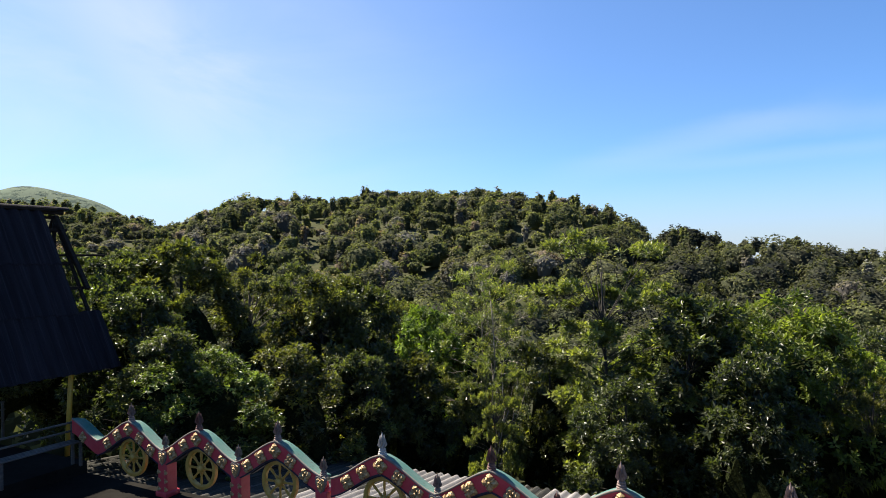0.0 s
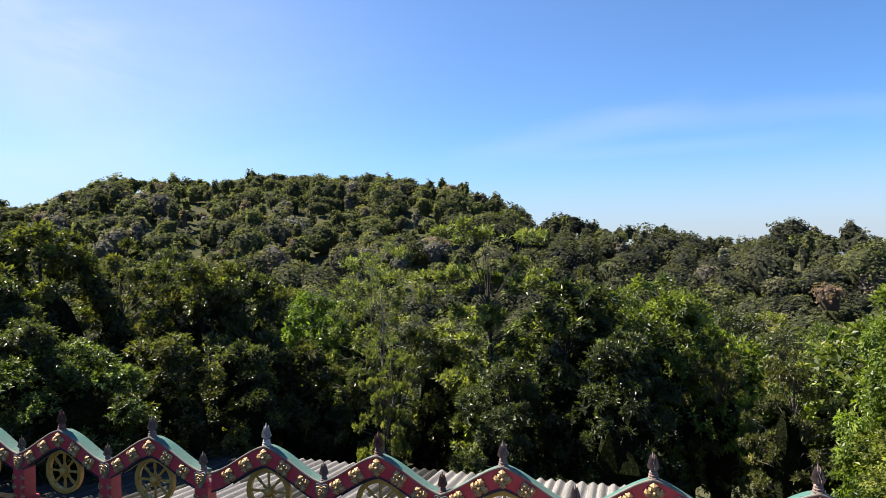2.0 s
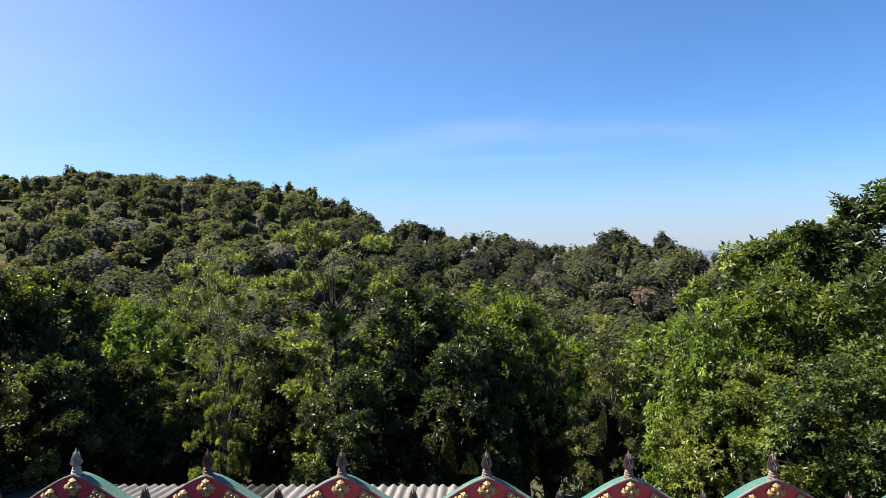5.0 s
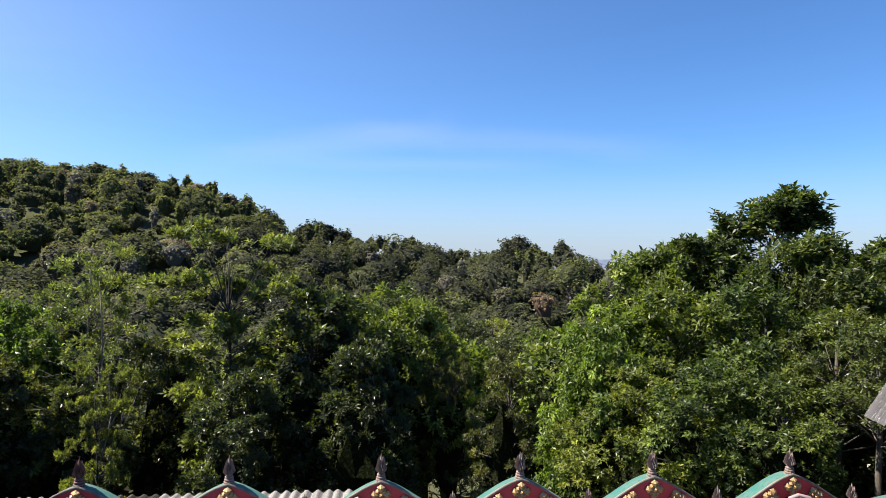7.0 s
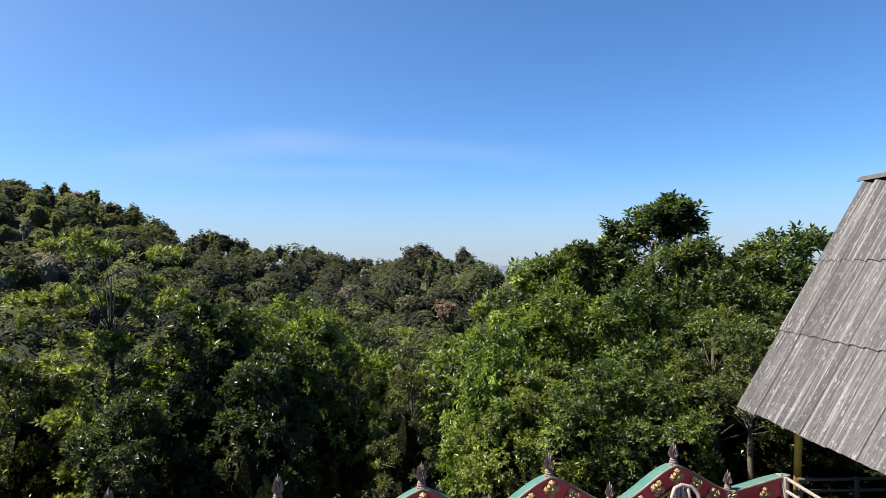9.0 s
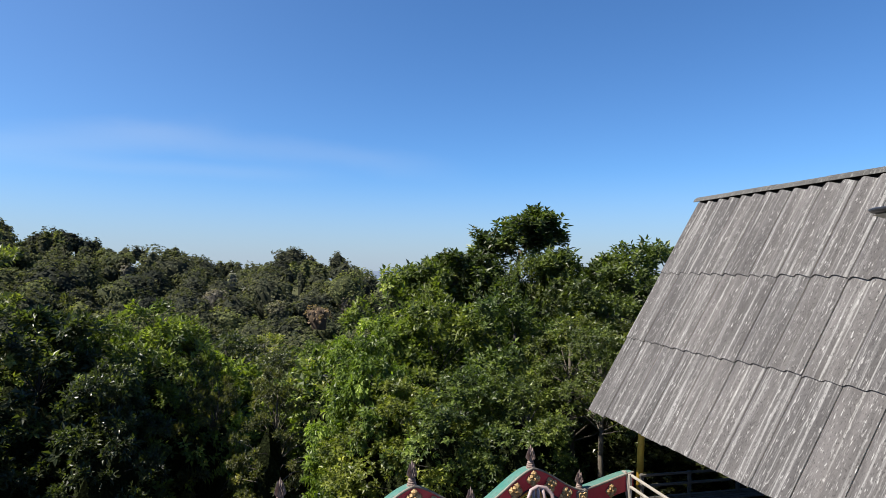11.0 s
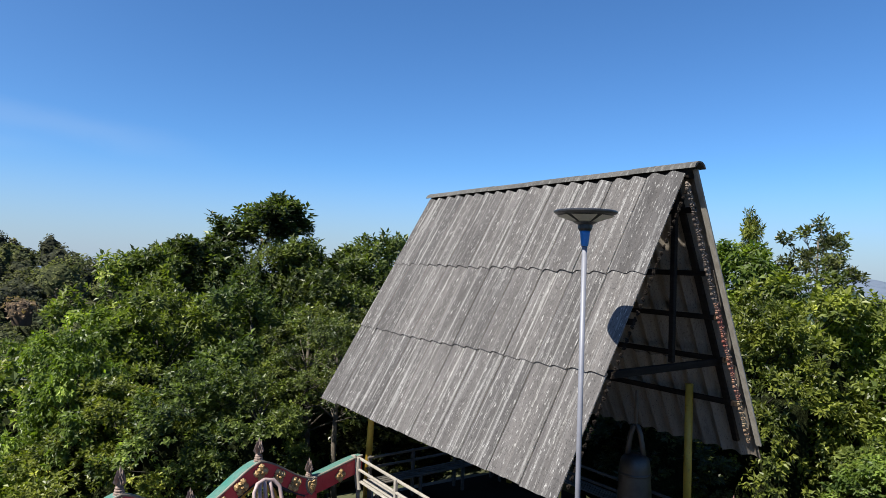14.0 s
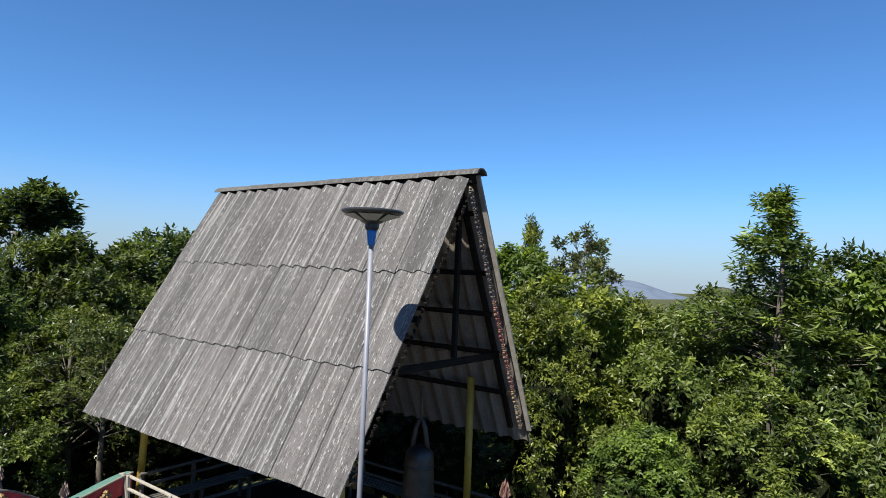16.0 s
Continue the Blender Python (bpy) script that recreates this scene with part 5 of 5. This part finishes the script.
            y, z = side * (widths[side] * f - 0.055), -rise * f - 0.02
            bar(bm, (0.02, y, z), (length - 0.02, y, z), 0.05, 0.06, 0.005)
            part("purlin", bm, DARKWOOD, root)
    for x in post_at:
        for side in (-1, 1):
            y = side * (half_w * 0.83 if side < 0 else widths[1] * 0.74)
            bm = bmesh.new()
            foot = GROUND_Z - origin[2]
            at = x - 0.28 if side > 0 and fringe and x > 2 else x
            top = -rise * (0.88 if side < 0 else 0.79)
            lean = 0.1
            if side < 0 and fringe and x < 2:
                at, y, top, lean = 0.21, -1.08, -rise * 0.6, -0.08
            tube(bm, [(at - 0.06, y + lean, foot), (at, y, top)], [0.048, 0.046], 14)
            part("post", bm, YELLOW, root, "yellow painted round post", True)
    if fringe:
        x = length + 0.02
        bm = bmesh.new()
        bar(bm, (x, 0.03, 0.03), (x, widths[1] + 0.02, -rise), 0.025, 0.065, 0.005, (1, 0, 0))
        part("barge_board", bm, GREYWOOD, root, "pale weathered barge board")
        for side in (-1, 1):
            lengths = ((0, 44, DARKWOOD, "dark gable fringe"),) if side < 0 else (
                (0, 19, FRINGE_DULL, "dull brown pierced gable fringe"), (19, 36, FRINGE, "red and gilt pierced gable fringe"), (36, 44, FRINGE_PALE, "pale gilt pierced gable fringe"))
            for k0, k1, paint, says in lengths:
                bm = bmesh.new()
                for k in range(k0, k1):
                    f = 0.04 + 0.94 * k / 44
                    y, z = side * (widths[side] * f - (0.11 if side > 0 else 0.03)), -rise * f - 0.03
                    petal_flower(bm, 0.055 if side > 0 else 0.032, Matrix.Translation((x - 0.03, y, z)) @ pose(0, 0, 0, 0, 0, 90) @ pose(0, 0, 0, 0, 30 * k, 0), 3)
                part("fringe", bm, paint, root, says)
    return root


FRINGE_DULL = worn("dull_fringe_metal", (0.075, 0.055, 0.045), (0.17, 0.135, 0.11), 3.5, 0.6, 0.2, 0.3, 0.003, (0.2, 0.1, 0.07), 0.4)
FRINGE_PALE = worn("pale_fringe_metal", (0.22, 0.13, 0.07), (0.32, 0.25, 0.16), 3.5, 0.6, 0.2, 0.3, 0.003, (0.2, 0.06, 0.05), 0.4)
FRINGE = worn("fringe_metal", (0.2298, 0.0363, 0.0302), (0.3024, 0.2177, 0.1452), 3.5, 0.6, 0.2, 0.3, 0.003, (0.2419, 0.2056, 0.1633), 0.4)
build_pavilion((10.56, 2.77, 1.16), (-0.631, -0.776), 4.6, 1.81, 3.0, 10, SHEET, label="steep A-frame bell shelter with weathered corrugated roof and yellow posts", back_w=1.42)
left = build_pavilion((-7.9 - 0.456 * 4.5, 13.57 - 0.89 * 4.5, 1.4), (0.456, 0.89), 4.6, 1.85, 3.22, 10, SHEET_IN_SHADE, {(-1, 0, 9), (-1, 1, 9), (1, 0, 9), (1, 1, 9), (1, 2, 9)},
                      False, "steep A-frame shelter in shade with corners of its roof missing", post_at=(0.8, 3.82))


# ---- the solar lamp ----
def solar_lamp(x, y, top):
    root = empty("solar_lamp", pose(x, y, GROUND_Z), "pale steel pole with a round black solar lamp and blue collar", "street lamp")
    h = top - GROUND_Z
    bm = bmesh.new()
    tube(bm, [(-0.09, 0, 0), (-0.04, 0, h * 0.5), (0, 0, h - 0.3)], [0.022, 0.022, 0.022], 14)
    part("pole", bm, STEEL, root, smooth=True)
    bm = bmesh.new()
    lathe(bm, [(0.028, h - 0.3), (0.032, h - 0.28), (0.04, h - 0.2), (0.044, h - 0.17)], 16)
    part("collar", bm, BLUE, root, "bright blue plastic collar", True)
    bm = bmesh.new()
    lathe(bm, [(0.05, h - 0.17), (0.06, h - 0.15), (0.06, h - 0.12), (0.1, h - 0.1)], 16)
    part("neck", bm, BLACK, root)
    bm = bmesh.new()
    lathe(bm, [(0.07, h - 0.09), (0.25, h - 0.03), (0.266, h - 0.018), (0.266, h - 0.008), (0.25, h), (0.05, h + 0.006)], 32)
    part("disc", bm, BLACK, root)
    for k in range(6):
        bm = bmesh.new()
        vs = []
        for rr, zz in ((0.085, -0.1), (0.246, -0.046)):
            for da in (-0.44, 0.44):
                a = k * math.pi / 3 + da
                vs.append(bm.verts.new((rr * math.cos(a), rr * math.sin(a), h + zz)))
        bm.faces.new((vs[0], vs[1], vs[3], vs[2]))
        bmesh.ops.solidify(bm, geom=bm.faces[:], thickness=0.006)
        part("lens", bm, LENS, root, "cream ribbed lamp lens")
    return root


LENS = worn("lamp_lens", (0.6, 0.57, 0.5), (0.7, 0.67, 0.6), 10, 0.35, 0, 0.1, 0.001, (0.35, 0.33, 0.29), 0.4)
solar_lamp(6.21, 0.20, 0.62)


# ---- the bell and benches under the bell shelter ----
def bell():
    root = empty("bell", Matrix.Translation(local(4.0, 0.0, 0.62)) @ pose(0, 0, 0, 0, 0, 84), "large dark bronze bell hung from the shelter's beam", "bell")
    bm = bmesh.new()
    lathe(bm, [(0.215, 0), (0.225, 0.03), (0.212, 0.07), (0.196, 0.2), (0.18, 0.5), (0.165, 0.78), (0.155, 0.86), (0.12, 0.905), (0.07, 0.925), (0.03, 0.93)], 28)
    for z in (0.1, 0.4, 0.72):
        lathe(bm, [(0.15, z - 0.02), (0.216 - 0.055 * z, z - 0.012), (0.214 - 0.055 * z, z + 0.012), (0.15, z + 0.02)], 28)
    part("body", bm, BRONZE, root, smooth=True)
    bm = bmesh.new()
    tube(bm, [(-0.085, 0, 0.89), (-0.07, 0, 1.02), (-0.05, 0, 1.14), (-0.018, 0, 1.23), (0.018, 0, 1.23), (0.05, 0, 1.14), (0.07, 0, 1.02), (0.085, 0, 0.89)], [0.034, 0.032, 0.03, 0.03, 0.03, 0.03, 0.032, 0.034], 8)
    part("crown_loop", bm, BRONZE, root, smooth=True)
    bm = bmesh.new()
    tube(bm, [(0, 0, 1.22), (0, 0, 1.62)], [0.018, 0.018], 6)
    part("hanger", bm, BRONZE, root)


bell()


def bench(start, end, back, label, wood=None):
    """A slatted bench with a railed back, from start to end; back: to which side its back stands."""
    u = (Vector(end) - Vector(start))
    n = u.length
    u.normalize()
    v = Vector((-u.y, u.x, 0)) * back
    m = Matrix((u, v, (0, 0, 1))).transposed().to_4x4()
    m.translation = start
    root = empty("bench", m, label, "bench")
    for z, y in ((0.73, 0.0), (0.58, 0.02)):
        bm = bmesh.new()
        bar(bm, (0, y, z), (n, y, z), 0.036, 0.032, 0.006)
        part("back_rail", bm, wood or GREYWOOD, root)
    for k in range(4):
        bm = bmesh.new()
        bar(bm, (0.05, 0.01 - 0.075 * k, 0.42), (n, 0.01 - 0.075 * k, 0.42), 0.05, 0.022, 0.005)
        part("slat", bm, wood or GREYWOOD, root)
    for x in (0.05, n * 0.33, n * 0.66, n - 0.05):
        bm = bmesh.new()
        bar(bm, (x, 0.02, 0), (x, 0.02, 0.75), 0.045, 0.045, 0.006)
        part("upright", bm, wood or GREYWOOD, root)
        bm = bmesh.new()
        bar(bm, (x, -0.2, 0), (x, -0.2, 0.4), 0.045, 0.045, 0.006)
        part("leg", bm, wood or GREYWOOD, root)
    return root


front_bench = bench(local(0.33, -1.4), local(3.6, -1.46), -1, "weathered pale wooden slat bench with railed back")
bm = bmesh.new()
bar(bm, (-0.04, 0.06, 0.77), (0.08, 0.03, 0.3), 0.03, 0.11, 0.005, (1, 0, 0))
part("end_board", bm, GREYWOOD, front_bench, "pale leaning end board")
bench(local(0.42, -1.3), local(0.42, 1.1), 1, "weathered slat bench across the end of the shelter", SHADEWOOD)
bench(local(4.3, 1.15), local(0.3, 1.15), 1, "weathered wooden slat bench in the shade of the shelter", SHADEWOOD)


# ---- under and on the dark shelter ----
def loose_timber(name, a, b, thick, label):
    bm = bmesh.new()
    bar(bm, a, b, thick, thick * 0.8, 0.006)
    part(name, bm, DARKWOOD, left, label)


slab("shelter_floor", [(-6.0, 11.25), (-7.85, 7.5), (-11.0, 8.9), (-9.1, 12.8)], GROUND_Z + 0.2, 0.4, SHADE_PAVING, "low concrete floor of the shelter, coloured near black for shade", "floor")
loose_timber("ridge_plank", (0.3, -0.1, 0.02), (4.4, -0.1, 0.02), 0.08, "dark ridge plank")
loose_timber("ridge_plank", (2.4, -0.02, -0.12), (4.45, -0.02, -0.14), 0.07, "dark ridge plank")
loose_timber("gable_pole", (4.1, -0.45, -0.95), (5.25, -0.45, -0.95), 0.06, "dark pole jutting from the gable")
loose_timber("gable_pole", (4.42, -0.05, -0.1), (4.5, -1.0, -1.66), 0.09, "dark slanting gable pole")
bench((-6.1, 11.1, GROUND_Z + 0.2), (-7.9, 7.6, GROUND_Z + 0.2), -1, "dark wooden slat bench in the shade of the shelter", SHADEWOOD)
bench((-8.6, 12.9, GROUND_Z + 0.2), (-10.6, 9.0, GROUND_Z + 0.2), 1, "dark wooden bench at the back of the shelter", SHADEWOOD)


# ---- the plastic chair before the fence ----
def plastic_chair():
    x, y = on_plan(8.96 * SPAN, -0.62)
    root = empty("chair", Matrix.Translation((x, y, GROUND_Z)) @ pose(0, 0, 0, 0, 0, -26.3), "pale pink moulded plastic chair with a slotted back", "chair")

    def back_at(u, h):
        """A point of the curved back: u across from -1 to 1, h up."""
        return Vector((u * (0.155 + 0.035 * math.sin(h * 2.2)), 0.22 + 0.09 * h - 0.05 * u * u, 0.42 + 0.45 * h))

    bm = bmesh.new()
    loop = [back_at(-1, 0), back_at(-1, 0.5), back_at(-0.93, 0.8), back_at(-0.6, 0.97), back_at(0, 1.02), back_at(0.6, 0.97), back_at(0.93, 0.8), back_at(1, 0.5), back_at(1, 0)]
    tube(bm, loop, [0.024] * 9, 8)
    part("back_frame", bm, PINK, root, smooth=True)
    for u in (-0.5, 0.0, 0.5):
        bm = bmesh.new()
        tube(bm, [back_at(u, 0.0), back_at(u * 1.1, 0.35), back_at(u * 0.85, 0.7), back_at(u * 0.7, 0.98)], [0.034, 0.03, 0.024, 0.026], 6)
        part("back_slat", bm, PINK, root, smooth=True)
    bm = bmesh.new()
    box(bm, (-0.22, -0.22, 0.4), (0.22, 0.25, 0.43), 0.012)
    part("seat", bm, PINK, root)
    for sx in (-1, 1):
        for sy, top in ((-0.2, 0.4), (0.22, 0.42)):
            bm = bmesh.new()
            tube(bm, [(sx * 0.23, sy * 1.15, 0), (sx * 0.2, sy, top)], [0.02, 0.028], 6)
            part("leg", bm, PINK, root)
        bm = bmesh.new()
        tube(bm, [(sx * 0.21, 0.24, 0.6), (sx * 0.24, 0.0, 0.62), (sx * 0.23, -0.19, 0.6), (sx * 0.21, -0.2, 0.42)], [0.022] * 4, 6)
        part("armrest", bm, PINK, root, smooth=True)
    return root


PINK = worn("pink_plastic", (0.254, 0.1814, 0.1814), (0.3024, 0.2298, 0.2238), 6, 0.45, 0, 0.1, 0.001, (0.2419, 0.1814, 0.1814), 0.4)
plastic_chair()
